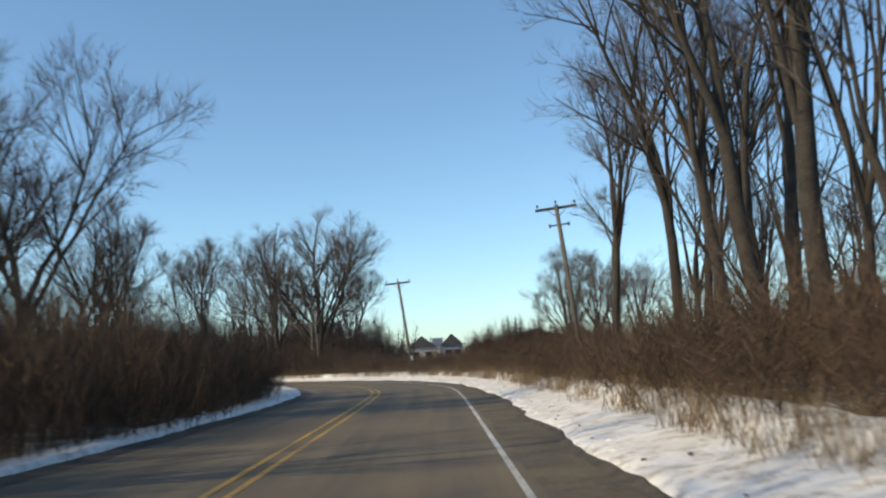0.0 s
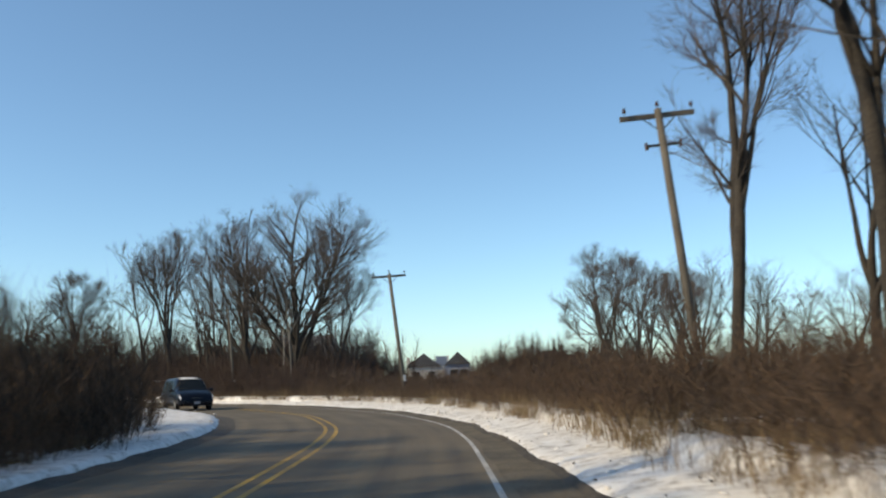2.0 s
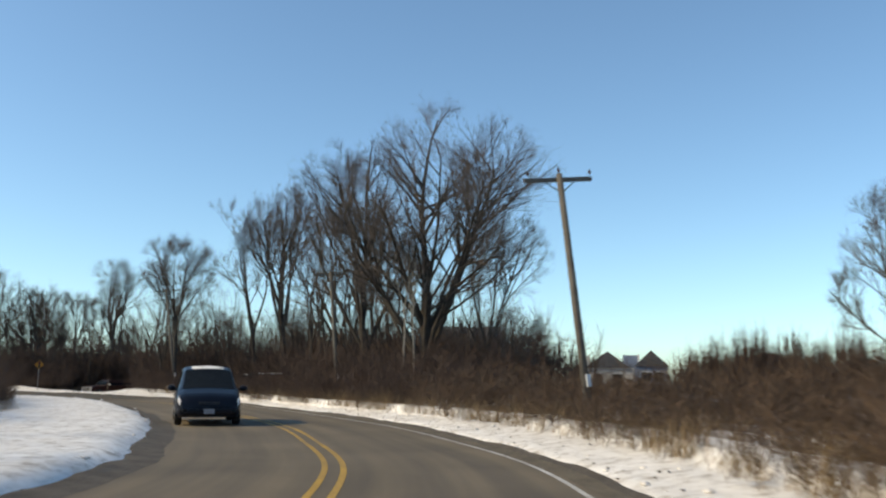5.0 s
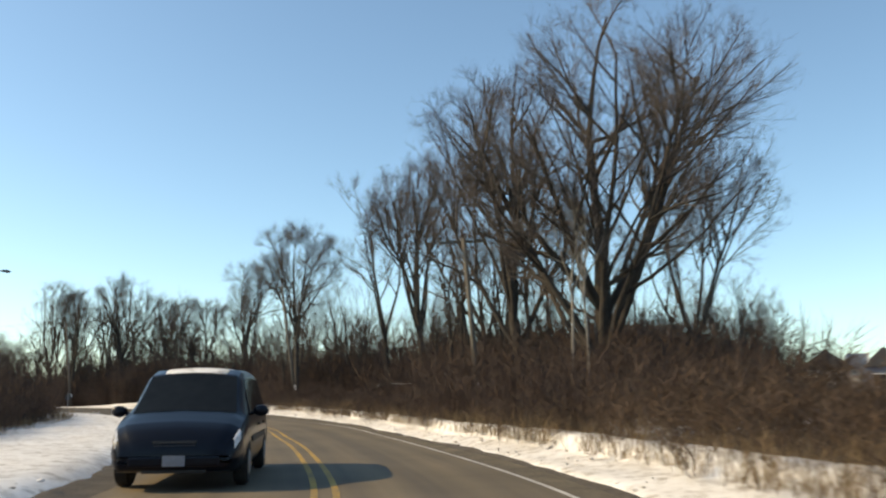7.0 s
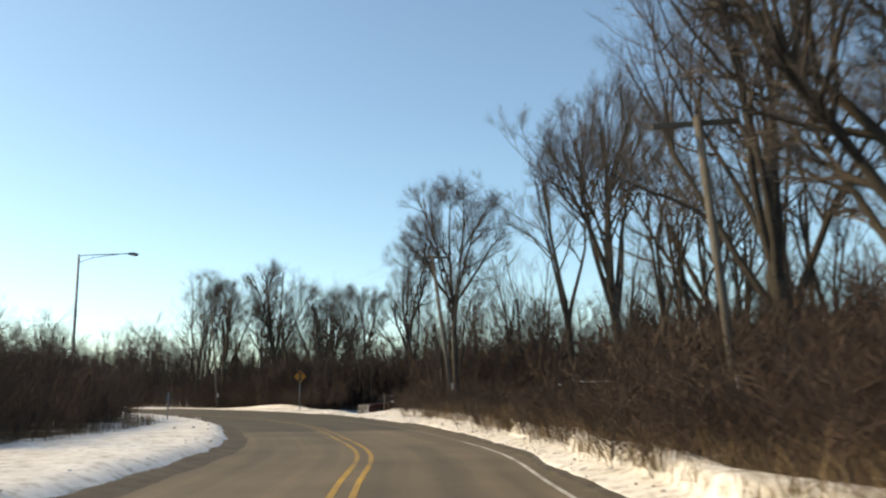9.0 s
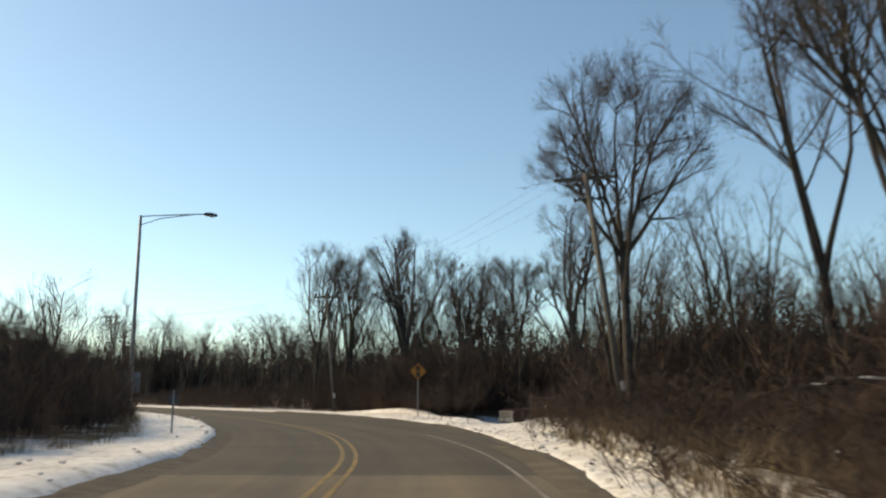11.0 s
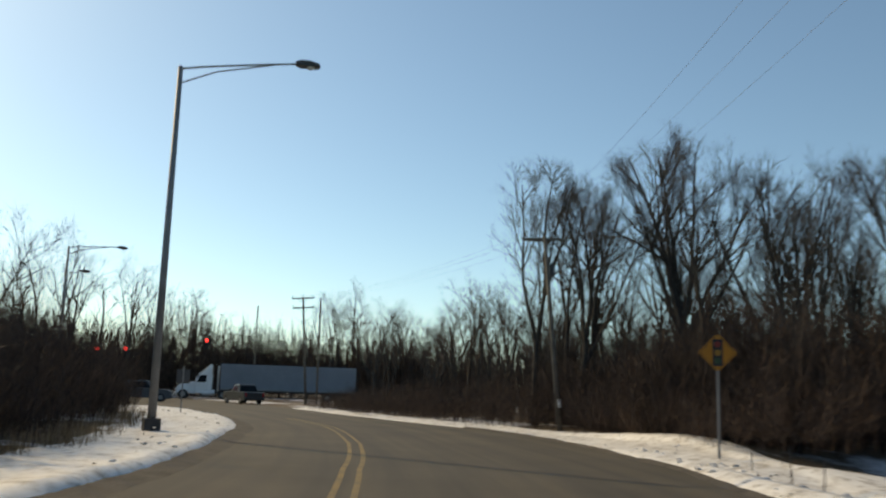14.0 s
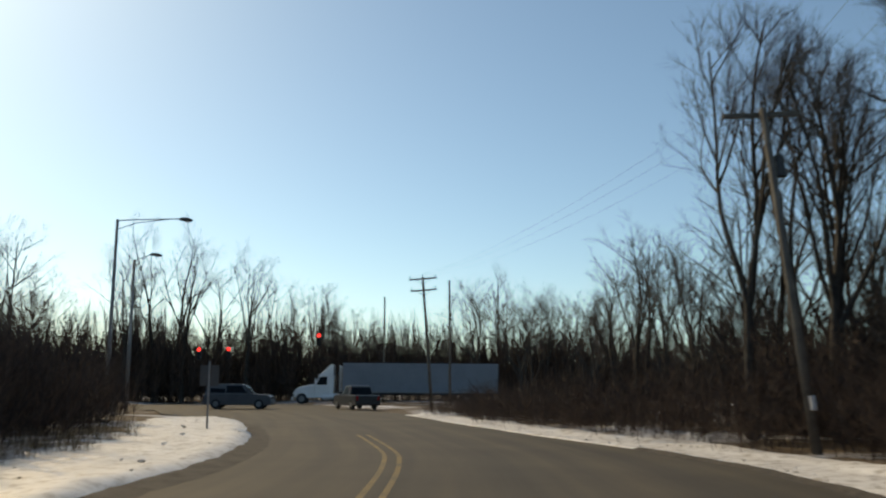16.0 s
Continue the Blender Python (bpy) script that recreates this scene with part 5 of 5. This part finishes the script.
def minivan(m):
    ob = thing("minivan", m, "dark navy minivan driving in the opposite lane", "minivan")
    xs = sorted({*[k[0] for k in VAN_KEYS], *np.linspace(-2.3, 2.4, 34).round(3).tolist()})
    vs = [0, 0.05, 0.10, 0.17, 0.25, 0.34, 0.42, 0.50, 0.60, 0.68, 0.72, 0.76, 0.82, 0.88, 1.0]
    ring = [(v, 1) for v in vs] + [(v, -1) for v in vs[-2::-1]]
    verts, faces, n = [], [], len(ring)
    for x in xs:
        for v, side in ring:
            p = van_skin(x, v)
            verts.append((p.x, p.y * side, p.z))
    for i in range(len(xs) - 1):
        for j in range(n - 1):
            a = i * n + j
            faces.append((a, a + n, a + n + 1, a + 1))
        faces.append((i * n + n - 1, i * n + 2 * n - 1, i * n + n, i * n))
    faces += [tuple(range(n)), tuple(range((len(xs) - 1) * n, len(xs) * n))[::-1]]
    part_mesh = mesh_object("body", verts, faces, NAVY_PAINT, ob, "glossy dark navy painted body", smooth=True)
    bm = bmesh.new()
    grid = [[bm.verts.new((x + 0.02, y * (0.69 + 0.10 * (x - 0.76) / 0.86) / 0.62, van_skin(x, 0.88).z + 0.02 - 0.05 * (abs(y) / 0.62) ** 2)) for y in np.linspace(-0.6, 0.6, 9)] for x in np.linspace(0.76, 1.62, 6)]
    for i in range(5):
        for j in range(8):
            bm.faces.new((grid[i][j], grid[i + 1][j], grid[i + 1][j + 1], grid[i][j + 1]))
    part("windscreen", bm, GLASS, ob, "dark tinted windscreen", smooth=True)
    # Sun glare on the roof and its front slope, laid on as a white sheet.
    bm = bmesh.new()
    grid = [[bm.verts.new((x, y, van_skin(x, 0.88).z + 0.03 - 0.05 * (abs(y) / 0.62) ** 2 - (0.05 if abs(y) > 0.6 or x < -2.0 else 0))) for y in np.linspace(-0.64, 0.64, 9)] for x in np.linspace(-2.1, 0.74, 17)]
    for i in range(16):
        for j in range(8):
            bm.faces.new((grid[i][j], grid[i + 1][j], grid[i + 1][j + 1], grid[i][j + 1]))
    part("roof_snow", bm, SNOW, ob, "thin white sheet standing in for sun glare on the roof", smooth=True)
    for side in (-1, 1):
        for x0, x1, x2, x3 in ((-2.05, -1.15, -2.0, -1.15), (-1.08, -0.10, -1.08, -0.10), (-0.03, 1.12, -0.03, 0.55)):
            van_patch("side_window", (x0, x1, x2, x3), (0.45, 0.66), side, GLASS, ob)
        van_patch("sill_trim", (-1.3, 1.2, -1.3, 1.2), (0.24, 0.28), side, BLACK, ob)
        van_patch("headlight", (2.22, 2.40, 2.16, 2.36), (0.36, 0.50), side, LENS, ob, 0.012, "clear wrap-around headlight")
        van_patch("tail_light", (-2.41, -2.36, -2.40, -2.33), (0.36, 0.55), side, RED_LENS, ob, 0.012, "red tail light")
        for x in (1.52, -1.48):
            wheel("tyre", x, side * 0.86, 0.335, 0.21, ob)
        bm = bmesh.new()
        bmesh.ops.create_uvsphere(bm, u_segments=14, v_segments=8, radius=1.0, matrix=Matrix.Translation((1.10, side * 1.09, 1.10)) @ Matrix.Diagonal((0.09, 0.13, 0.09, 1)))
        rod((1.12, side * 0.90, 1.04), (1.10, side * 1.02, 1.08), 0.03, sides=8, bm=bm)
        part("mirror", bm, NAVY_PAINT, ob, smooth=True)
        for x in (0.02, -0.98):
            part("door_handle", box((0.15, 0.03, 0.035), (x, side * 0.975, 0.86), 0.008), BLACK, ob)
    part("bumper", box((0.10, 1.30, 0.16), (2.45, 0, 0.42), 0.04), NAVY_PAINT, ob)
    grille = part("grille", box((0.05, 0.62, 0.10), (2.435, 0, 0.66), 0.02), BLACK, ob)
    for k in range(2):
        part("bar", box((0.02, 0.58, 0.014), (2.462, 0, 0.64 + 0.04 * k), 0.003), DARK_STEEL, grille)
    part("plate", box((0.015, 0.31, 0.15), (2.51, 0, 0.43), 0.003), PLATE, ob, "pale number plate without characters")
    part("air_intake", box((0.03, 0.9, 0.09), (2.43, 0, 0.30), 0.01), BLACK, ob)
    return ob


VAN_AT = 72.4  # station on the road, in the opposite lane
k = int(np.argmin(np.abs(STATION - VAN_AT)))
x, y = (float(v) for v in on_road(np.array([VAN_AT]), np.array([-2.0]))[0])
minivan(toward(x, y, -AHEAD[k][0] - 0.05, -AHEAD[k][1] - 0.045, 0.005))
car("off_road_car", toward(-51.6, 120.5, math.cos(radians(247)), math.sin(radians(247)), -0.43), "dark red off-road car with chrome nose behind snow bank", RED_PAINT, 4.9, 1.85, 1.58, 0.95, 0.98, 1.0, 0.45, -2.2, 1.0, 0.37, chrome=True)
car("small_truck", toward(-115.8, 119.4, -0.98, -0.14, 0.01), "charcoal pickup waiting at the junction", DARK_PAINT, 4.8, 1.8, 1.65, 0.8, 0.98, 1.0, 0.2, -0.9, 1.0, 0.34, bed=True)
car("estate_car", toward(-118.3, 111.6, 0.25, 0.97, 0.0), "grey sport utility car on the crossroad", GREY_PAINT, 4.7, 1.85, 1.72, 1.0, 0.98, 1.02, 0.4, -2.1, 1.0, 0.35)


def lorry(m):
    """White tractor with a long pale box trailer. x ahead; x = 0 at the trailer's front."""
    ob = thing("semi_truck", m, "white semi truck with a long pale box trailer", "truck")
    part("hood", outline([(2.5, 0.55), (2.45, 1.75), (2.7, 1.86), (3.9, 1.62), (4.35, 1.38), (4.5, 0.95), (4.5, 0.6)], 2.0, 0.09), WHITE_PAINT, ob)
    part("cab", outline([(0.8, 0.6), (0.75, 2.7), (0.95, 2.8), (1.95, 2.8), (2.1, 2.72), (2.52, 1.84), (2.6, 0.6)], 2.35, 0.07), WHITE_PAINT, ob)
    part("roof_fairing", outline([(0.85, 2.78), (0.82, 3.62), (0.95, 3.72), (1.1, 3.68), (2.05, 2.79)], 2.2, 0.06), WHITE_PAINT, ob)
    part("sun_visor", box((0.28, 2.0, 0.05), (2.22, 0, 2.72), 0.015), WHITE_PAINT, ob)
    pane([(2.56, -0.95, 1.92), (2.56, 0.95, 1.92), (2.2, 0.9, 2.64), (2.2, -0.9, 2.64)], GLASS, ob, "windscreen", 0.03)
    for side in (-1, 1):
        pane([(1.4, side * 1.18, 1.8), (2.4, side * 1.18, 1.8), (2.05, side * 1.18, 2.55), (1.4, side * 1.18, 2.55)], GLASS, ob, "side_window", 0.02)
        part("mirror", box((0.12, 0.2, 0.55), (2.45, side * 1.35, 2.1), 0.03), WHITE_PAINT, ob)
        part("headlight", box((0.12, 0.36, 0.22), (4.52, side * 0.78, 1.0), 0.03), LENS, ob)
        part("fuel_tank", rod((0.5, side * 0.95, 0.7), (1.8, side * 0.95, 0.7), 0.3, sides=16), CHROME, ob)
        part("stack", rod((0.2, side * 1.0, 0.9), (0.2, side * 1.0, 3.6), 0.07, sides=10), CHROME, ob)
        wheel("tyre", 3.75, side * 1.0, 0.5, 0.3, ob)
        for x in (-0.4, -1.7, -11.6, -12.9):
            wheel("tyre", x, side * 0.95, 0.5, 0.5, ob)
        part("landing_gear", rod((-3.4, side * 0.8, 0.25), (-3.4, side * 0.8, 1.15), 0.06, sides=8), DARK_STEEL, ob)
    part("bumper", box((0.2, 2.2, 0.35), (4.6, 0, 0.5), 0.05), CHROME, ob)
    part("chassis", box((6.4, 0.9, 0.25), (0.9, 0, 0.75), 0.02), DARK_STEEL, ob)
    trailer = part("trailer_box", box((14.6, 2.55, 2.75), (-7.35, 0, 2.45), 0.03), TRAILER, ob, "white trailer box toned blue-grey as in shade")
    for side in (-1, 1):
        for k in range(14):
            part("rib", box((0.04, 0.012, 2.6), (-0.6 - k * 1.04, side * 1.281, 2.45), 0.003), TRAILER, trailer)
        part("rail", box((14.6, 0.02, 0.12), (-7.35, side * 1.285, 1.12), 0.004), STEEL, trailer)
    part("underframe", box((14.0, 1.0, 0.22), (-7.4, 0, 0.98), 0.02), DARK_STEEL, ob)
    return ob


lorry(toward(-138.2, 122.6, -0.26, -0.97, 0.0))


# ---- houses far off ----
def hip_roof(x0, x1, y0, y1, z, rise, over=0.4):
    bm = bmesh.new()
    x0, x1, y0, y1 = x0 - over, x1 + over, y0 - over, y1 + over
    run = min(x1 - x0, y1 - y0) / 2
    low = [bm.verts.new(p) for p in ((x0, y0, z), (x1, y0, z), (x1, y1, z), (x0, y1, z))]
    if x1 - x0 >= y1 - y0:
        a, b = bm.verts.new((x0 + run, (y0 + y1) / 2, z + rise)), bm.verts.new((x1 - run, (y0 + y1) / 2, z + rise))
        for f in ((low[0], low[1], b, a), (low[1], low[2], b), (low[2], low[3], a, b), (low[3], low[0], a)):
            bm.faces.new(f)
    else:
        a, b = bm.verts.new(((x0 + x1) / 2, y0 + run, z + rise)), bm.verts.new(((x0 + x1) / 2, y1 - run, z + rise))
        for f in ((low[0], low[1], a), (low[1], low[2], b, a), (low[2], low[3], b), (low[3], low[0], a, b)):
            bm.faces.new(f)
    bm.faces.new(low[::-1])
    return bm


def house_window(ob, x, y, z, wide=1.0, high=1.1):
    window = part("window", box((wide, 0.08, high), (x, y - 0.02, z), 0.01), GLASS, ob)
    part("window_frame", box((wide + 0.16, 0.05, 0.1), (x, y - 0.05, z + high / 2 + 0.03), 0.01), WHITE_PAINT, window)
    part("window_sill", box((wide + 0.2, 0.1, 0.08), (x, y - 0.07, z - high / 2 - 0.03), 0.01), WHITE_PAINT, window)


def big_house(x, y):
    ob = thing("house", pose(x, y, -0.2), "blue-grey house with dark hipped roofs behind scrub", "house", "houses beyond the brush")
    part("wall", box((5.0, 7.0, 3.2), (-1.6, 0.6, 1.6), 0.02), PALE_SIDING, ob, "pale cream wall")
    part("wall", box((3.6, 6.4, 3.4), (2.7, 0.0, 1.7), 0.02), SIDING, ob)
    part("gable_wall", box((1.7, 5.0, 4.6), (0.55, 0.2, 2.3), 0.02), SIDING, ob, "light blue-grey wall between the roofs")
    part("corner_trim", box((0.22, 0.22, 4.7), (1.42, -2.35, 2.35), 0.01), WHITE_PAINT, ob, "white corner board")
    part("roof", hip_roof(-4.2, 0.2, -2.9, 4.1, 3.2, 1.9, 0.3), SHINGLE, ob)
    part("roof", hip_roof(1.2, 4.4, -3.2, 3.2, 3.4, 1.8, 0.25), SHINGLE, ob)
    part("chimney", box((0.5, 0.5, 2.0), (-4.3, 2.0, 3.6), 0.02), PALE_SIDING, ob)
    for wx, wy, wz in ((-3.0, -2.9, 2.0), (-0.9, -2.9, 2.0), (2.2, -3.2, 2.2), (3.6, -3.2, 2.2)):
        house_window(ob, wx, wy, wz)
    return ob


def brown_house(x, y):
    ob = thing("house", pose(x, y, 0.3, 0, 0, 12), "tan house with a brown hipped roof behind brush", "house", "houses beyond the brush")
    part("wall", box((9.0, 7.0, 3.0), (0, 0, 1.5), 0.02), TAN_SIDING, ob)
    part("roof", hip_roof(-4.5, 4.5, -3.5, 3.5, 3.0, 2.2, 0.4), BROWN_SHINGLE, ob)
    for wx in (-3.2, -0.6, 2.4):
        house_window(ob, wx, -3.5, 1.9)
    return ob


def pale_house():
    ob = thing("house", pose(-22.6, 158.0, 0.4, 0, 0, -8), "grey gabled house half hidden behind bare trees", "house", "houses beyond the brush")
    part("wall", box((9.0, 7.0, 5.2), (0, 0, 2.6), 0.02), SIDING, ob)
    bm = bmesh.new()
    ends = []
    for x in (-4.9, 4.9):
        ends.append([bm.verts.new((x, y, z)) for y, z in ((-3.9, 5.0), (0, 8.2), (3.9, 5.0))])
    bm.faces.new(ends[0])
    bm.faces.new(ends[1][::-1])
    for i in range(3):
        j = (i + 1) % 3
        bm.faces.new((ends[0][j], ends[0][i], ends[1][i], ends[1][j]))
    part("roof", bm, material("grey_shingle", (0.10, 0.10, 0.105), (0.16, 0.16, 0.165), 0.9, 0.6, 6, 0.4), ob)
    for x in (-2.4, 0.8):
        window = part("window", box((1.1, 0.08, 1.4), (x, -3.52, 3.4), 0.01), GLASS, ob)
        part("window_frame", box((1.3, 0.05, 0.1), (x, -3.56, 4.15), 0.01), WHITE_PAINT, window)
    return ob


big_house(-1.4, 144.0)
brown_house(17.0, 165.0)
pale_house()


# ---- small natural things ----
def spruce(at, high, seed):
    rng2 = random.Random(seed)
    tree = thing("spruce", pose(*at), "small dark green spruce among bare trees", "tree")
    part("trunk", rod((0, 0, -0.2), (0, 0, high), 0.09, 0.015, 8), BARK, tree)
    w = Wood()
    for k in range(420):
        t = rng2.random() ** 0.8
        z = 0.25 + (high - 0.3) * t
        reach = (high * 0.30) * (1 - t) ** 0.85 + 0.12
        a = rng2.uniform(0, 6.283)
        out = Vector((math.cos(a), math.sin(a), 0))
        p, q = Vector((0, 0, z)), out * reach * rng2.uniform(0.7, 1.1) + Vector((0, 0, z - reach * 0.32))
        w.ribbon([p, p.lerp(q, 0.5) + Vector((0, 0, 0.06)), q], 0.09, 0.03, rng2)
        for _ in range(5):
            c = p.lerp(q, rng2.uniform(0.25, 1.0))
            e = c + (out + Vector((rng2.gauss(0, 0.7), rng2.gauss(0, 0.7), -0.35))).normalized() * rng2.uniform(0.15, 0.35)
            w.ribbon([c, c.lerp(e, 0.5), e], 0.045, 0.015, rng2)
    mesh_object("needles", w.verts, w.faces, SPRUCE, tree, "dark green needle sprays")
    return tree


spruce((-41.5, 122.7, 0.4), 4.2, 3)


def fallen_log(at, turn, long, r, label, lift=0.0):
    log = thing("fallen_log", pose(at[0], at[1], land_at(*at) + lift, 0, 0, turn), label, "log")
    w = Wood()
    rng2 = random.Random(int(long * 100))
    pts = [Vector((long * (k / 6 - 0.5), rng2.gauss(0, 0.05), r * 0.8 + rng2.gauss(0, 0.02))) for k in range(7)]
    w.tube(pts, [r * (1 - 0.06 * k) for k in range(7)], 8)
    mesh_object("stem", w.verts, w.faces, BARK, log, smooth=True)
    w = Wood()
    w.tube([p + Vector((0, 0, r * 0.62)) for p in pts[1:6]], [r * 0.62] * 5, 8)
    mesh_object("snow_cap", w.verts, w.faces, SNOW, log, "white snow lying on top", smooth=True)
    return log


fallen_log((-28.4, 106.4), 35, 4.2, 0.11, "snow-covered fallen log held up by brush", 1.2)
fallen_log((-31.2, 108.6), 20, 2.2, 0.09, "short snow-covered fallen log in brush", 1.1)
fallen_log((-89.0, 104.6), 10, 3.0, 0.08, "dark fallen branch lying on the snow")


for x, y, high in ((-51.6, 112.6, 0.55), (-50.4, 112.0, 0.4), (-52.9, 113.0, 0.35), (-48.9, 111.6, 0.5)):
    stake = thing("stake", pose(x, y, 0.12, rng.uniform(-6, 6), rng.uniform(-6, 6)), "thin dark stake poking out of ploughed snow", "stake", "stakes by the drive")
    part("rod", rod((0, 0, -0.3), (0, 0, high), 0.014, 0.011, 8), DARK_STEEL, stake)

# Dry grass and weeds along the outer snow bank and the inner verge.
def grass_tuft(seed):
    rng2 = random.Random(seed)
    verts, faces = [], []
    for _ in range(26):
        p = Vector((rng2.gauss(0, 0.16), rng2.gauss(0, 0.16), -0.03))
        d = Vector((rng2.gauss(0, 0.28), rng2.gauss(0, 0.28), 1)).normalized()
        long = rng2.uniform(0.2, 0.75)
        mid = p + d * long * 0.6
        tip = mid + (d + Vector((rng2.gauss(0, 0.4), rng2.gauss(0, 0.4), -0.2))).normalized() * long * 0.45
        side = d.cross(Vector((rng2.uniform(-1, 1), rng2.uniform(-1, 1), 0.1))).normalized() * 0.005
        n = len(verts)
        verts.extend((p - side, p + side, mid + side * 0.6, mid - side * 0.6, tip))
        faces.extend(((n, n + 1, n + 2), (n, n + 2, n + 3), (n + 3, n + 2, n + 4)))
    return np.array([tuple(v) for v in verts]), np.array(faces)


TUFTS = [grass_tuft(k) for k in range(5)]
pieces = []
for _ in range(700):
    s = rng.uniform(2, 110)
    v = float(right_verge(s))
    o = float(right_width(s)) + v * rng.uniform(0.7, 1.2) + rng.random() ** 2 * 1.6
    x, y = (float(q) for q in on_road(np.array([s]), np.array([o]))[0])
    if any(math.hypot(x - a, y - b) < r for a, b, r in OPEN_GROUND):
        continue
    pieces.append(moved(rng.choice(TUFTS), x, y, 0.34, rng.uniform(0, 6.28), rng.uniform(0.6, 1.3)))
for _ in range(450):
    s = rng.uniform(2, 160)
    o = -(float(left_width(s)) + float(left_verge(s)) * rng.uniform(0.9, 1.3))
    x, y = (float(q) for q in on_road(np.array([s]), np.array([o]))[0])
    pieces.append(moved(rng.choice(TUFTS), x, y, 0.12, rng.uniform(0, 6.28), rng.uniform(0.5, 1.0)))
join_stuff("dry_grass", pieces, GRASS, "pale dry grass and weeds poking through snow", "grass")

def join_triangles(name, pieces, mat, label, category):
    """Joins small pieces of three-cornered faces (the fourth index is a repeat) into one mesh."""
    verts, faces, n = [], [], 0
    for v, f in pieces:
        verts += [tuple(q) for q in v]
        faces += [tuple(int(i) + n for i in q[:3]) for q in f]
        n += len(v)
    return tagged(mesh_object(name, verts, faces, mat, smooth=True), label, category, kind="stuff")


def snow_lump(seed):
    rng2 = random.Random(seed)
    bm = bmesh.new()
    bmesh.ops.create_icosphere(bm, subdivisions=2, radius=1.0)
    for v in bm.verts:
        v.co *= 1 + 0.45 * noise.noise(v.co * 1.3 + Vector((seed * 3.1, 0, 0))) + rng2.uniform(-0.05, 0.05)
        v.co.z *= 0.45
    v = np.array([tuple(q.co) for q in bm.verts])
    f = np.array([[q.index for q in face.verts] + [face.verts[2].index] for face in bm.faces])
    bm.free()
    return v, f


LUMPS = [snow_lump(k) for k in range(5)]
pieces = []
for _ in range(620):
    near_drive = rng.random() < 0.45
    s = rng.gauss(123, 6) if near_drive else rng.uniform(0, 160)
    side = 1 if near_drive or rng.random() < 0.65 else -1
    wide, verge = (right_width, right_verge) if side > 0 else (left_width, left_verge)
    share = rng.random() ** 1.5 * (1.2 if near_drive else 0.9)
    o = side * (float(wide(s)) + 0.2 + share * min(2.6, float(verge(s))))
    x, y = (float(q) for q in on_road(np.array([s]), np.array([o]))[0])
    size = rng.uniform(0.02, 0.11 if near_drive else 0.07)
    base = (0.10 + 0.22 * min(1.0, share)) * float(levels_out(s)) - drive_dip(x, y) * (share > 0.3) if side > 0 else 0.22
    pieces.append(moved(rng.choice(LUMPS), x, y, base, rng.uniform(0, 6.28), size))
join_triangles("snow_lumps", pieces, SNOW, "lumps of ploughed snow heaped on the roadside bank", "snow")

# Clods of ploughed snow and grit on the banks.
pieces = []
for _ in range(420):
    side = rng.choice((1, 1, -1))
    s = rng.uniform(0, 165)
    wide, verge = (right_width, right_verge) if side > 0 else (left_width, left_verge)
    t = rng.random() ** 2.2
    o = side * (float(wide(s)) + 0.12 + t * min(2.5, float(verge(s))))
    x, y = (float(q) for q in on_road(np.array([s]), np.array([o]))[0])
    r = rng.uniform(0.010, 0.028)
    v = np.array([(math.cos(a) * r * rng.uniform(0.6, 1.2), math.sin(a) * r * rng.uniform(0.6, 1.2), z * r) for z in (-0.4, 0.7) for a in (0, 1.57, 3.14, 4.71)])
    f = np.array([(0, 1, 5, 4), (1, 2, 6, 5), (2, 3, 7, 6), (3, 0, 4, 7), (4, 5, 6, 7), (3, 2, 1, 0)])
    base = float(np.interp(t * min(2.5, float(verge(s))) / max(0.5, float(verge(s)) * 1.25), [0, 0.1, 0.3, 1], [0.06, 0.13, 0.2, 0.36 if side > 0 else 0.14]))
    pieces.append((v + np.array((x, y, base)), f))
join_stuff("snow_clods", pieces, GRIT, "dark gritty clods scattered on the ploughed snow", "snow clods")
